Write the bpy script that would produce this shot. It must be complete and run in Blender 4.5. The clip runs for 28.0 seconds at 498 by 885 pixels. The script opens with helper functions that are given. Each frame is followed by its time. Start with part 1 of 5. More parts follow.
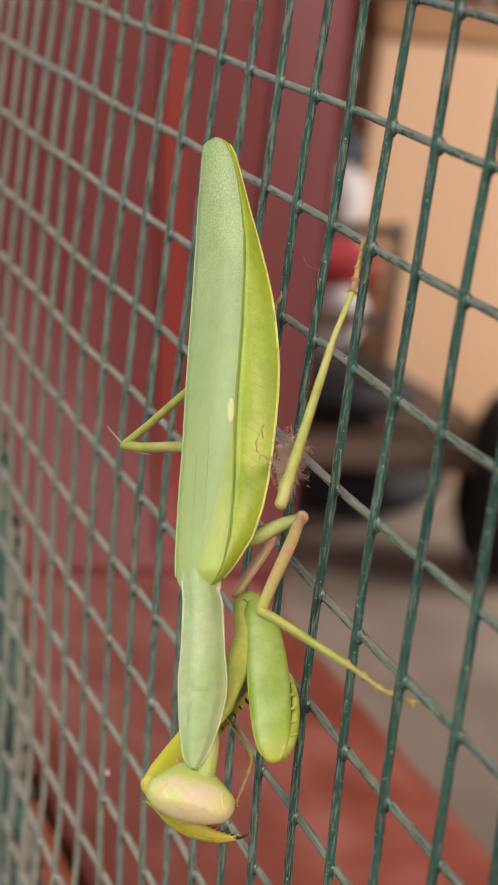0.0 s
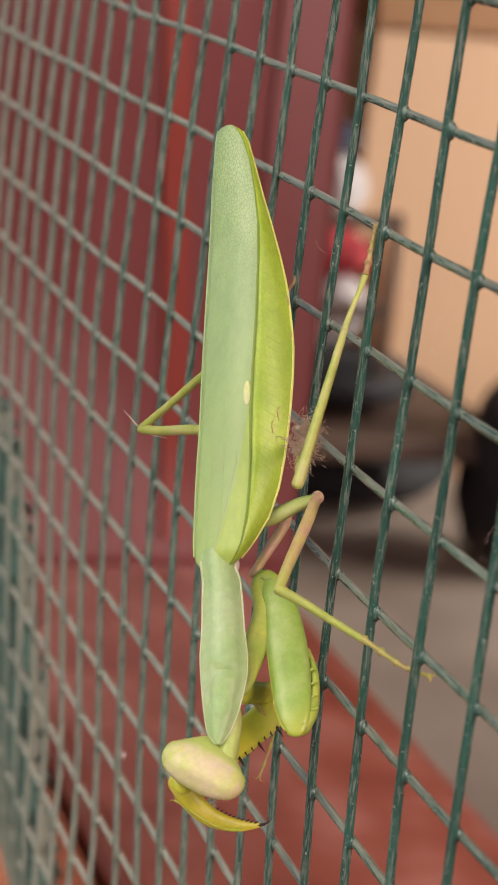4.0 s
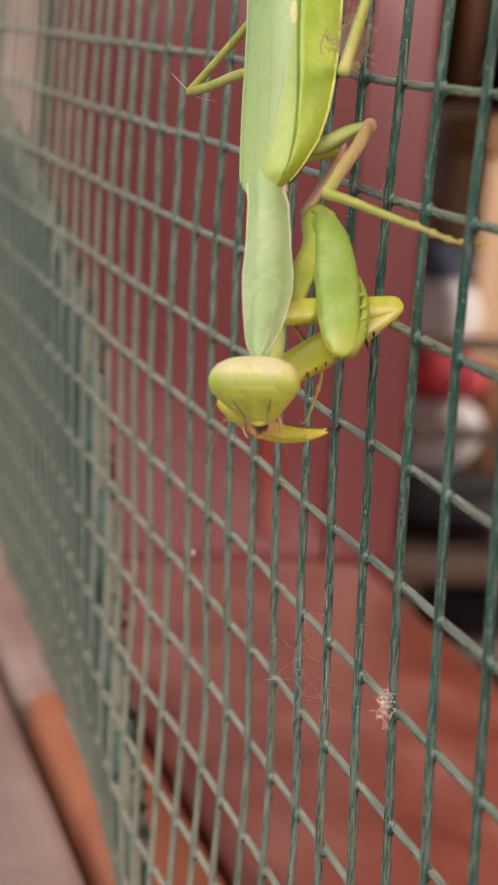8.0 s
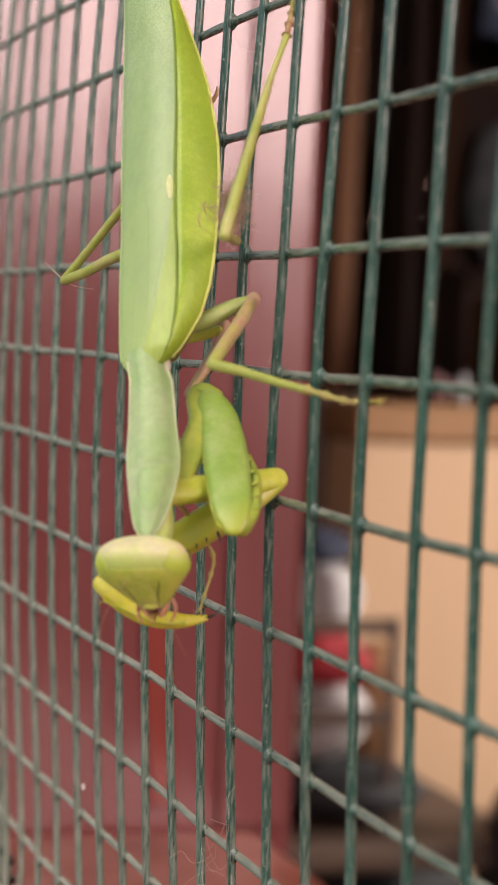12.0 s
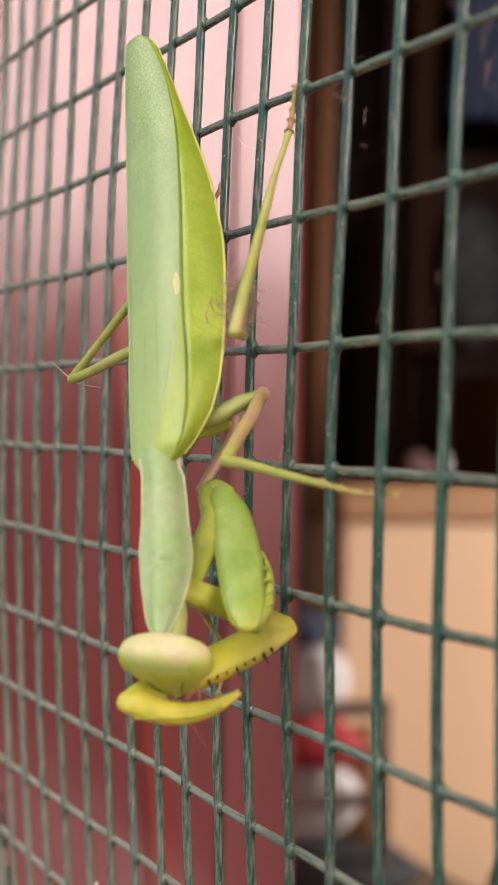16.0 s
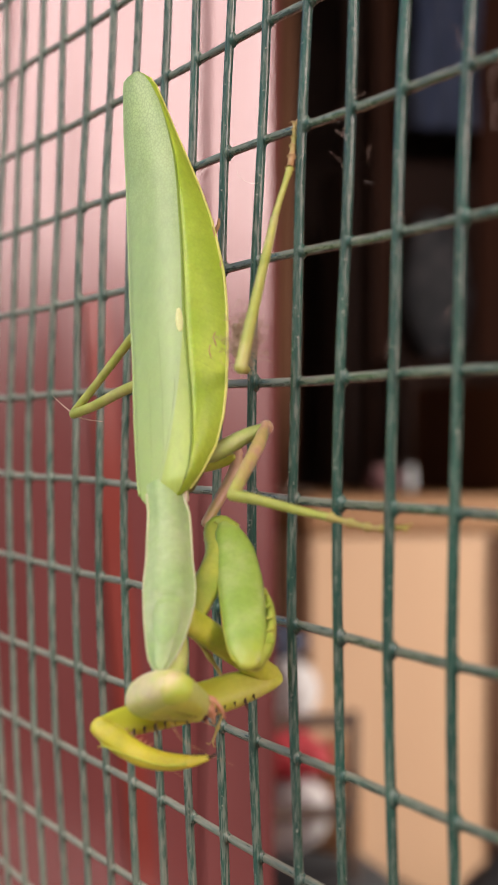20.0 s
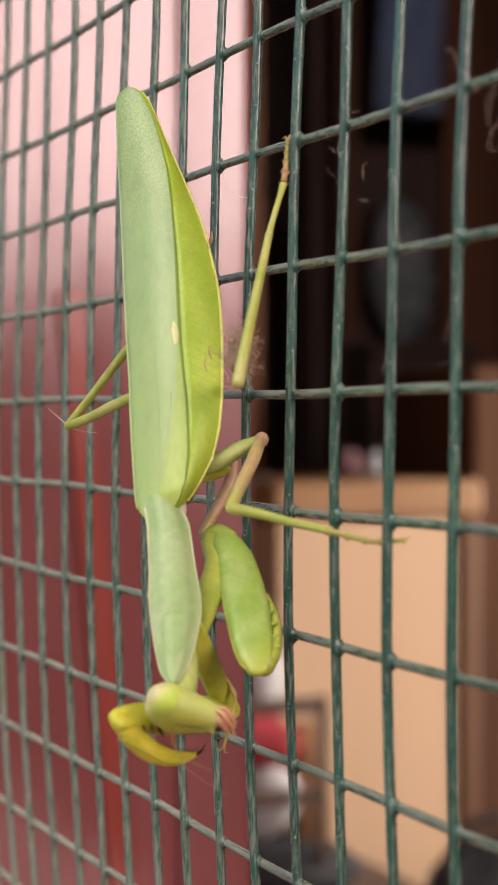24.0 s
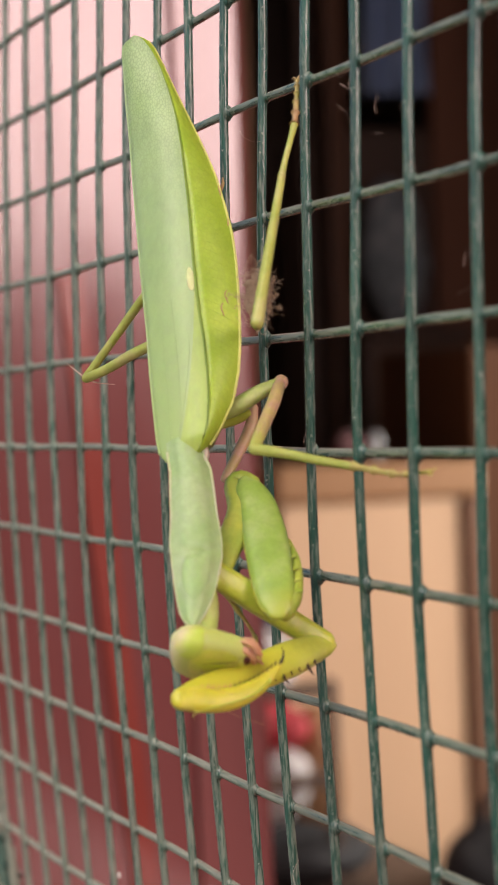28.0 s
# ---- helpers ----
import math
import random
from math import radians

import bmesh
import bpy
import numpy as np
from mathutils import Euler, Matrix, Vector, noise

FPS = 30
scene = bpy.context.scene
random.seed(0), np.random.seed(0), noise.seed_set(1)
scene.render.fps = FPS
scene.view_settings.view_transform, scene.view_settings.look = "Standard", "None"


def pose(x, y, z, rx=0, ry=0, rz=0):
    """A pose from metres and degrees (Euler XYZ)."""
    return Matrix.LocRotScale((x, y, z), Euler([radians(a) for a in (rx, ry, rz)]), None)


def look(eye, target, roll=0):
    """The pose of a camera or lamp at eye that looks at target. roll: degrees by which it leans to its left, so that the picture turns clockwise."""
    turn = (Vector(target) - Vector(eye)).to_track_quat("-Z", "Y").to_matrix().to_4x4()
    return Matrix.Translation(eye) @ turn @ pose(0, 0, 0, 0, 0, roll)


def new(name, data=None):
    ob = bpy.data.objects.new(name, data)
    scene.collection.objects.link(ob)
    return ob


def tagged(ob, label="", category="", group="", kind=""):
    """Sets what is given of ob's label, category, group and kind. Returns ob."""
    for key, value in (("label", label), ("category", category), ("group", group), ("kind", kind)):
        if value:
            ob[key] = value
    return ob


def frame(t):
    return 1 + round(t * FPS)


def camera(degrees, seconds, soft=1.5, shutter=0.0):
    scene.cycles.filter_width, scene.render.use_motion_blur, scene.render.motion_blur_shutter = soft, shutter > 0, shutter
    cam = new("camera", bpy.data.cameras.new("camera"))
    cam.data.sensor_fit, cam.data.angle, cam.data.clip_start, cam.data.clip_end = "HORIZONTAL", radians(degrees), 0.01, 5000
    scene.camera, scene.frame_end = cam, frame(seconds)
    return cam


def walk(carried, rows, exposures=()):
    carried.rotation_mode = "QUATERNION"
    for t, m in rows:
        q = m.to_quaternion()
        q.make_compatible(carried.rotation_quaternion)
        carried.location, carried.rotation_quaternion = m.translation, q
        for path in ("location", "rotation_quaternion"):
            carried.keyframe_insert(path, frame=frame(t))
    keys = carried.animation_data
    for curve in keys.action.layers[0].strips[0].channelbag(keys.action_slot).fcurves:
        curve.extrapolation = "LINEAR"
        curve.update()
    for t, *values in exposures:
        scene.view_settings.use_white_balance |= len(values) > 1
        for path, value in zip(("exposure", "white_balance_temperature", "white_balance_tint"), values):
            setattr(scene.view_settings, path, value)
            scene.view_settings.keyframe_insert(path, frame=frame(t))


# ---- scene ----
# ---------- camera ----------
FOV = 12.80
cam = camera(FOV, 28.0, soft=1.5)
cam.data.dof.use_dof = True
cam.data.dof.focus_distance = 0.245
cam.data.dof.aperture_fstop = 68.0

PATH = [
    (0, (0.21245, -0.07840, 0.03584), (0.00963, -0.01278, -0.01855), 6.733),
    (0.5, (0.21265, -0.07964, 0.03709), (0.00986, -0.01385, -0.01716), 6.785),
    (1, (0.21274, -0.08045, 0.03758), (0.00979, -0.01518, -0.01673), 6.562),
    (1.5, (0.21275, -0.07994, 0.03732), (0.00969, -0.01502, -0.01703), 6.534),
    (2, (0.21271, -0.08022, 0.03724), (0.00977, -0.01489, -0.01705), 6.576),
    (2.5, (0.21313, -0.08059, 0.03827), (0.01014, -0.01506, -0.01559), 6.449),
    (4.5, (0.21648, -0.08133, 0.03394), (0.01401, -0.01561, -0.02162), 6.086),
    (5, (0.21499, -0.08099, 0.03200), (0.01260, -0.01536, -0.02399), 6.017),
    (5.5, (0.21642, -0.08029, 0.02916), (0.01334, -0.01704, -0.02702), 5.567),
    (6, (0.21672, -0.07864, 0.02517), (0.01295, -0.01788, -0.03126), 5.076),
    (6.5, (0.21646, -0.08082, 0.01601), (0.01240, -0.02209, -0.04152), 4.075),
    (7, (0.22178, -0.07413, 0.00279), (0.01647, -0.01822, -0.05309), 4.249),
    (7.5, (0.22332, -0.07103, -0.01209), (0.01657, -0.01636, -0.06372), 4.749),
    (8, (0.22028, -0.06912, -0.02136), (0.01079, -0.01543, -0.06176), 4.641),
    (8.5, (0.22118, -0.06410, -0.02975), (0.01026, -0.01029, -0.06164), 4.409),
    (9, (0.22052, -0.06295, -0.03520), (0.00914, -0.00908, -0.06373), 4.066),
    (9.5, (0.21739, -0.06341, -0.03643), (0.00576, -0.00881, -0.06154), 3.607),
    (10, (0.21253, -0.06323, -0.03646), (0.00062, -0.00750, -0.05621), 3.101),
    (10.5, (0.21223, -0.06532, -0.03527), (0.00054, -0.00780, -0.05200), 2.927),
    (11, (0.21190, -0.06540, -0.03601), (0.00066, -0.00565, -0.05043), 2.839),
    (11.5, (0.21121, -0.06505, -0.03532), (0.00048, -0.00311, -0.04780), 2.777),
    (12, (0.20959, -0.06647, -0.03411), (-0.00056, -0.00223, -0.04469), 2.659),
    (12.5, (0.20843, -0.06697, -0.03389), (-0.00144, -0.00169, -0.04339), 2.580),
    (14.5, (0.20663, -0.06915, -0.03542), (-0.00338, -0.00375, -0.04002), 1.493),
    (15, (0.20719, -0.06919, -0.03400), (-0.00276, -0.00353, -0.03722), 1.467),
    (15.5, (0.20858, -0.07031, -0.03275), (-0.00137, -0.00463, -0.03535), 1.149),
    (16, (0.20902, -0.06961, -0.03310), (-0.00087, -0.00375, -0.03536), 1.102),
    (16.5, (0.20899, -0.06992, -0.03314), (-0.00074, -0.00351, -0.03487), 0.905),
    (17, (0.20916, -0.07177, -0.03286), (-0.00050, -0.00511, -0.03410), 0.711),
    (17.5, (0.20861, -0.07144, -0.03297), (-0.00092, -0.00439, -0.03410), 0.551),
    (18, (0.20909, -0.07210, -0.03241), (-0.00034, -0.00472, -0.03330), 0.519),
    (18.5, (0.20917, -0.07268, -0.03227), (-0.00014, -0.00494, -0.03316), 0.426),
    (19, (0.20920, -0.07253, -0.03213), (0.00005, -0.00430, -0.03268), 0.531),
    (19.5, (0.20917, -0.07284, -0.03164), (0.00016, -0.00419, -0.03226), 0.436),
    (20, (0.20944, -0.07426, -0.03102), (0.00068, -0.00483, -0.03200), 0.325),
    (20.5, (0.21006, -0.07484, -0.03112), (0.00156, -0.00464, -0.03266), 0.061),
    (21, (0.20980, -0.07496, -0.03100), (0.00152, -0.00413, -0.03257), 0.109),
    (21.5, (0.20969, -0.07575, -0.03047), (0.00156, -0.00448, -0.03217), 0.053),
    (23.5, (0.21053, -0.07757, -0.02865), (0.00292, -0.00480, -0.03078), 0.078),
    (24, (0.21114, -0.07811, -0.02818), (0.00351, -0.00543, -0.03070), -0.085),
    (24.5, (0.21171, -0.07987, -0.02753), (0.00426, -0.00668, -0.03024), -0.175),
    (25, (0.21102, -0.08120, -0.02765), (0.00363, -0.00788, -0.03117), -0.251),
    (25.5, (0.20763, -0.08496, -0.02803), (0.00048, -0.01098, -0.03162), -0.864),
    (26, (0.20663, -0.08464, -0.02806), (-0.00045, -0.01043, -0.03127), -1.561),
    (26.5, (0.20644, -0.08566, -0.02743), (-0.00068, -0.01154, -0.03062), -1.589),
    (27, (0.20781, -0.08462, -0.02909), (0.00073, -0.01041, -0.03252), -2.104),
    (27.5, (0.20940, -0.08262, -0.03113), (0.00208, -0.00911, -0.03489), -2.238),
    (28, (0.21005, -0.08028, -0.03287), (0.00248, -0.00745, -0.03644), -2.142),
]

walk(cam, [(t, look(eye, target, roll)) for t, eye, target, roll in PATH],
     exposures=((0.0, -0.06), (6.0, -0.05), (10.0, -0.05), (28.0, -0.04)))

# ---------- light ----------
world = bpy.data.worlds.new("sky")
scene.world = world
world.use_nodes = True
wn = world.node_tree.nodes
sky = wn.new("ShaderNodeTexSky")
sky.sky_type = "NISHITA"
sky.sun_disc = False
sky.sun_elevation = radians(48)
sky.sun_rotation = radians(150)
sky.dust_density = 3.0
world.node_tree.links.new(sky.outputs[0], wn["Background"].inputs["Color"])
wn["Background"].inputs["Strength"].default_value = 0.15

sun_data = bpy.data.lights.new("sun", "SUN")
sun_data.energy = 1.2
sun_data.angle = radians(45)
sun_data.color = (1.0, 0.95, 0.88)
sun = new("sun", sun_data)
sun.matrix_world = look((1.2, -1.6, 2.0), (0, 0, 0))


def room_light(name, eye, target, w, h, power, colour, spread=180):
    data = bpy.data.lights.new(name, "AREA")
    data.shape, data.size, data.size_y, data.energy, data.color = "RECTANGLE", w, h, power, colour
    data.spread = radians(spread)
    ob = new(name, data)
    ob.matrix_world = look(eye, target)
    return ob


room_light("room_window_daylight", (1.66, 0.95, 0.72), (-3.0, 0.95, 0.72), 1.20, 1.10, 56, (1.0, 0.74, 0.70))
# added fill lamp aimed at the cabinet; its wall opening is invented and unseen
room_light("north_window_daylight", (-2.4, 3.14, 0.25), (-3.1, 1.2, -0.5), 1.5, 1.3, 42, (1.0, 0.92, 0.82), 105)


# ---------- materials ----------
def material(name, colours, rough=0.5, scale=60.0, metal=0.0, bump=0.0, bump_scale=400.0, spec=0.5, stretch=(1, 1, 1),
             coat=0.0, sss=0.0, detail=6.0, transmission=0.0):
    """A surface whose colour wanders between the given colours, with fine relief."""
    m = bpy.data.materials.new(name)
    m.use_nodes = True
    n, l = m.node_tree.nodes, m.node_tree.links
    b = n["Principled BSDF"]
    co = n.new("ShaderNodeTexCoord")
    mp = n.new("ShaderNodeMapping")
    mp.inputs["Scale"].default_value = stretch
    l.new(co.outputs["Object"], mp.inputs["Vector"])
    a = n.new("ShaderNodeTexNoise")
    a.inputs["Scale"].default_value, a.inputs["Detail"].default_value = scale, detail
    l.new(mp.outputs[0], a.inputs["Vector"])
    r = n.new("ShaderNodeValToRGB")
    el = r.color_ramp.elements
    while len(el) < len(colours):
        el.new(0.5)
    for i, c in enumerate(colours):
        el[i].position = 0.3 + 0.4 * i / max(1, len(colours) - 1)
        el[i].color = (*c, 1)
    l.new(a.outputs["Fac"], r.inputs[0])
    l.new(r.outputs[0], b.inputs["Base Color"])
    b.inputs["Roughness"].default_value = rough
    b.inputs["Metallic"].default_value = metal
    b.inputs["Specular IOR Level"].default_value = spec
    b.inputs["Coat Weight"].default_value = coat
    if sss:
        # living skin is finely mottled
        speck = n.new("ShaderNodeTexNoise")
        speck.inputs["Scale"].default_value, speck.inputs["Detail"].default_value, speck.inputs["Roughness"].default_value = 1100.0, 8, 0.75
        l.new(mp.outputs[0], speck.inputs["Vector"])
        tone = n.new("ShaderNodeMapRange")
        tone.inputs["From Min"].default_value, tone.inputs["From Max"].default_value = 0.3, 0.7
        tone.inputs["To Min"].default_value, tone.inputs["To Max"].default_value = 0.88, 1.11
        l.new(speck.outputs["Fac"], tone.inputs["Value"])
        hue = n.new("ShaderNodeHueSaturation")
        l.new(r.outputs[0], hue.inputs["Color"])
        l.new(tone.outputs[0], hue.inputs["Value"])
        l.new(hue.outputs[0], b.inputs["Base Color"])
        b.inputs["Subsurface Weight"].default_value = sss
        b.inputs["Subsurface Radius"].default_value = (0.6, 1.0, 0.2)
        b.inputs["Subsurface Scale"].default_value = 0.0012
    f = n.new("ShaderNodeTexNoise")
    f.inputs["Scale"].default_value, f.inputs["Detail"].default_value = bump_scale, 4
    l.new(mp.outputs[0], f.inputs["Vector"])
    rr = n.new("ShaderNodeMapRange")
    rr.inputs["To Min"].default_value, rr.inputs["To Max"].default_value = max(0.03, rough - 0.12), min(1, rough + 0.12)
    l.new(f.outputs["Fac"], rr.inputs["Value"])
    l.new(rr.outputs[0], b.inputs["Roughness"])
    if bump:
        k = n.new("ShaderNodeBump")
        k.inputs["Strength"].default_value = bump
        k.inputs["Distance"].default_value = 0.2 / bump_scale
        l.new(f.outputs["Fac"], k.inputs["Height"])
        l.new(k.outputs[0], b.inputs["Normal"])
    return m


def dusty(name, paint, dust, amount, along=(1, 1, 0.10)):
    """Glossy green plastic coating with dust in fine streaks along the wire and small flakes."""
    m = material(name, [tuple(c * 0.6 for c in paint), paint, tuple(min(1, c * 1.5) for c in paint)], 0.42, 700.0, bump=0.9, bump_scale=1700.0, spec=0.6, stretch=along)
    n, l = m.node_tree.nodes, m.node_tree.links
    b = n["Principled BSDF"]
    old = b.inputs["Base Color"].links[0].from_socket
    co = n.new("ShaderNodeTexCoord")
    mp = n.new("ShaderNodeMapping")
    mp.inputs["Scale"].default_value = along
    l.new(co.outputs["Object"], mp.inputs["Vector"])
    streaks = n.new("ShaderNodeTexNoise")
    streaks.inputs["Scale"].default_value, streaks.inputs["Detail"].default_value, streaks.inputs["Roughness"].default_value = 3600.0, 3, 0.6
    l.new(mp.outputs[0], streaks.inputs["Vector"])
    flakes = n.new("ShaderNodeTexNoise")
    flakes.inputs["Scale"].default_value, flakes.inputs["Detail"].default_value, flakes.inputs["Roughness"].default_value = 2300.0, 5, 0.65
    l.new(co.outputs["Object"], flakes.inputs["Vector"])
    geo = n.new("ShaderNodeNewGeometry")
    sep = n.new("ShaderNodeSeparateXYZ")
    l.new(geo.outputs["Normal"], sep.inputs[0])
    up = n.new("ShaderNodeMath")
    up.operation = "MULTIPLY_ADD"
    l.new(sep.outputs["Z"], up.inputs[0])
    up.inputs[1].default_value = 0.12
    l.new(streaks.outputs["Fac"], up.inputs[2])
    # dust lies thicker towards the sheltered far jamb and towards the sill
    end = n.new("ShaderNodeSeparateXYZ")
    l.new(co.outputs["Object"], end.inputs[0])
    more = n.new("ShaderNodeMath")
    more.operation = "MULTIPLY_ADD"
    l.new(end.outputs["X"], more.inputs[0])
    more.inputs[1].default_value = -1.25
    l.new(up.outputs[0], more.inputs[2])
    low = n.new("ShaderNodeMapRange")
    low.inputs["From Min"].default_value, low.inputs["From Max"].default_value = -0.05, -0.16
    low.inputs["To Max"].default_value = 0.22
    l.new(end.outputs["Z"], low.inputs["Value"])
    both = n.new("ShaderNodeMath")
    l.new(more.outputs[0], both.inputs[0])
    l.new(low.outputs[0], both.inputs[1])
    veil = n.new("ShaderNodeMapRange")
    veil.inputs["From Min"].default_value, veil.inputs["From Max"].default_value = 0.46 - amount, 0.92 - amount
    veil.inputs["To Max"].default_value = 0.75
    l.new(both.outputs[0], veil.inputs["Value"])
    spot = n.new("ShaderNodeMapRange")
    spot.inputs["From Min"].default_value, spot.inputs["From Max"].default_value = 0.615 - amount * 0.3, 0.69 - amount * 0.3
    spot.inputs["To Max"].default_value = 0.85
    l.new(flakes.outputs["Fac"], spot.inputs["Value"])
    ramp = n.new("ShaderNodeMath")
    ramp.operation = "MAXIMUM"
    l.new(veil.outputs[0], ramp.inputs[0])
    l.new(spot.outputs[0], ramp.inputs[1])
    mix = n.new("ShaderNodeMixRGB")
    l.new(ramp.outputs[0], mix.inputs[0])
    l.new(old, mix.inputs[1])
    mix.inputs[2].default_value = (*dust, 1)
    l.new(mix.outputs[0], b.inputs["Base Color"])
    dull = n.new("ShaderNodeMapRange")
    dull.inputs["To Min"].default_value, dull.inputs["To Max"].default_value = 0.17, 0.75
    l.new(ramp.outputs[0], dull.inputs["Value"])
    l.new(dull.outputs[0], b.inputs["Roughness"])
    return m


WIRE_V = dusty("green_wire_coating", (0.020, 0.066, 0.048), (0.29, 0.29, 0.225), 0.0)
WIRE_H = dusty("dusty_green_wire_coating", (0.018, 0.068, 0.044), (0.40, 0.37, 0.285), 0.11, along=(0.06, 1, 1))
WIRE_ROLL = dusty("dull_green_rolled_wire", (0.060, 0.125, 0.100), (0.22, 0.26, 0.20), -0.34)
RED_GLOSS = material("red_enamel", [(0.135, 0.042, 0.039), (0.19, 0.058, 0.055), (0.24, 0.080, 0.075)], 0.17, 14.0, bump=0.22, bump_scale=60.0, spec=0.8, stretch=(1, 1, 0.15))
# paler copy of the jamb enamel, with the room's light mixed into the colour
RED_LIT = material("lit_maroon_enamel", [(0.156, 0.053, 0.050), (0.211, 0.074, 0.070), (0.257, 0.101, 0.094)], 0.2, 14.0, bump=0.25, bump_scale=60.0, spec=0.8, stretch=(1, 1, 0.15))
RED_STRIPE = material("bright_red_enamel", [(0.23, 0.046, 0.034), (0.30, 0.066, 0.05)], 0.17, 14.0, bump=0.2, bump_scale=60.0, spec=0.8, stretch=(1, 1, 0.2))
RED_OXIDE = material("red_oxide_cement", [(0.27, 0.070, 0.042), (0.36, 0.108, 0.070), (0.47, 0.19, 0.145)], 0.45, 34.0, bump=0.35, bump_scale=120.0)
PLASTER = material("pinkish_plaster", [(0.24, 0.155, 0.12), (0.33, 0.225, 0.18), (0.42, 0.31, 0.26)], 0.85, 16.0, bump=0.5, bump_scale=150.0)
REVEAL = material("bare_reveal_plaster", [(0.34, 0.25, 0.20), (0.44, 0.33, 0.275), (0.52, 0.41, 0.355)], 0.85, 16.0, bump=0.5, bump_scale=150.0)
ORANGE = material("orange_brick", [(0.34, 0.105, 0.048), (0.44, 0.16, 0.075)], 0.8, 30.0, bump=0.5, bump_scale=200.0)
# low brown albedo shared by the walls and the ceiling
WALL_IN = material("plain_brown_wall", [(0.14, 0.105, 0.088), (0.20, 0.15, 0.125)], 0.9, 3.0, bump=0.2, bump_scale=30.0)
FLOOR_IN = material("worn_cement_floor", [(0.221, 0.170, 0.140), (0.289, 0.230, 0.191), (0.348, 0.285, 0.238)], 0.7, 4.0, bump=0.3, bump_scale=40.0)
PEACH = material("peach_laminate", [(0.52, 0.33, 0.205), (0.58, 0.38, 0.24), (0.63, 0.43, 0.285)], 0.45, 2.0, bump=0.05, stretch=(1, 1, 0.2))
TAN = material("dull_tan", [(0.24, 0.115, 0.045), (0.30, 0.15, 0.065), (0.35, 0.19, 0.09)], 0.55, 4.0, bump=0.1, bump_scale=60.0, stretch=(1, 1, 0.2))
BROWN = material("brown_wood", [(0.05, 0.020, 0.009), (0.09, 0.037, 0.016), (0.15, 0.062, 0.026)], 0.5, 6.0, bump=0.2, bump_scale=60.0, stretch=(1, 1, 0.1))
BLACK = material("black_cloth", [(0.008, 0.008, 0.010), (0.018, 0.017, 0.02)], 0.8, 12.0, bump=0.3, bump_scale=60.0)
DARKWOOD = material("dark_stained_wood", [(0.045, 0.028, 0.021), (0.072, 0.043, 0.031), (0.10, 0.060, 0.042)], 0.55, 6.0, bump=0.2, bump_scale=60.0, stretch=(1, 1, 0.1))
GREY_DIM = material("dull_grey_paint", [(0.26, 0.26, 0.27), (0.38, 0.38, 0.39)], 0.6, 5.0, bump=0.1)
GREY_BLUE = material("grey_blue_cloth", [(0.09, 0.12, 0.15), (0.20, 0.24, 0.26), (0.34, 0.38, 0.42)], 0.85, 24.0, bump=0.3, bump_scale=50.0)
NAVY = material("navy_cloth", [(0.02, 0.026, 0.05), (0.035, 0.04, 0.075)], 0.85, 12.0, bump=0.3, bump_scale=60.0)
BLUE = material("dull_blue_cloth", [(0.20, 0.30, 0.49), (0.26, 0.36, 0.56)], 0.85, 12.0, bump=0.3, bump_scale=60.0)
REDWOOD = material("reddish_brown_wood", [(0.09, 0.042, 0.026), (0.15, 0.068, 0.042), (0.21, 0.10, 0.062)], 0.6, 6.0, spec=0.2, bump=0.2, bump_scale=60.0, stretch=(1, 1, 0.1))
TEAK = material("orange_brown_wood", [(0.050, 0.021, 0.011), (0.075, 0.031, 0.015), (0.11, 0.046, 0.022)], 0.7, 6.0, spec=0.15, bump=0.2, bump_scale=60.0, stretch=(1, 1, 0.1))
WHITE = material("grey_white_cloth", [(0.34, 0.31, 0.31), (0.43, 0.40, 0.40), (0.52, 0.48, 0.48)], 0.85, 14.0, bump=0.3, bump_scale=60.0)
CRIMSON = material("crimson_cloth", [(0.30, 0.014, 0.024), (0.42, 0.025, 0.036)], 0.75, 14.0, bump=0.3, bump_scale=60.0)
PINK = material("dull_pink_cloth", [(0.09, 0.038, 0.04), (0.14, 0.06, 0.065)], 0.85, 14.0, bump=0.3, bump_scale=60.0)

WING = material("pale_green_wing", [(0.30, 0.415, 0.165), (0.335, 0.45, 0.185), (0.37, 0.485, 0.21)], 0.36, 140.0, bump=0.25, bump_scale=2600.0, sss=0.25, stretch=(1, 1, 0.35))
COSTAL = material("lime_wing_edge_field", [(0.30, 0.43, 0.03), (0.36, 0.49, 0.045), (0.41, 0.53, 0.06)], 0.40, 140.0, bump=0.5, bump_scale=2200.0, sss=0.25)
INNER = material("fresh_green_wing_field", [(0.36, 0.475, 0.085), (0.40, 0.505, 0.12)], 0.40, 160.0, bump=0.3, bump_scale=2200.0, sss=0.25, stretch=(1, 1, 0.35))


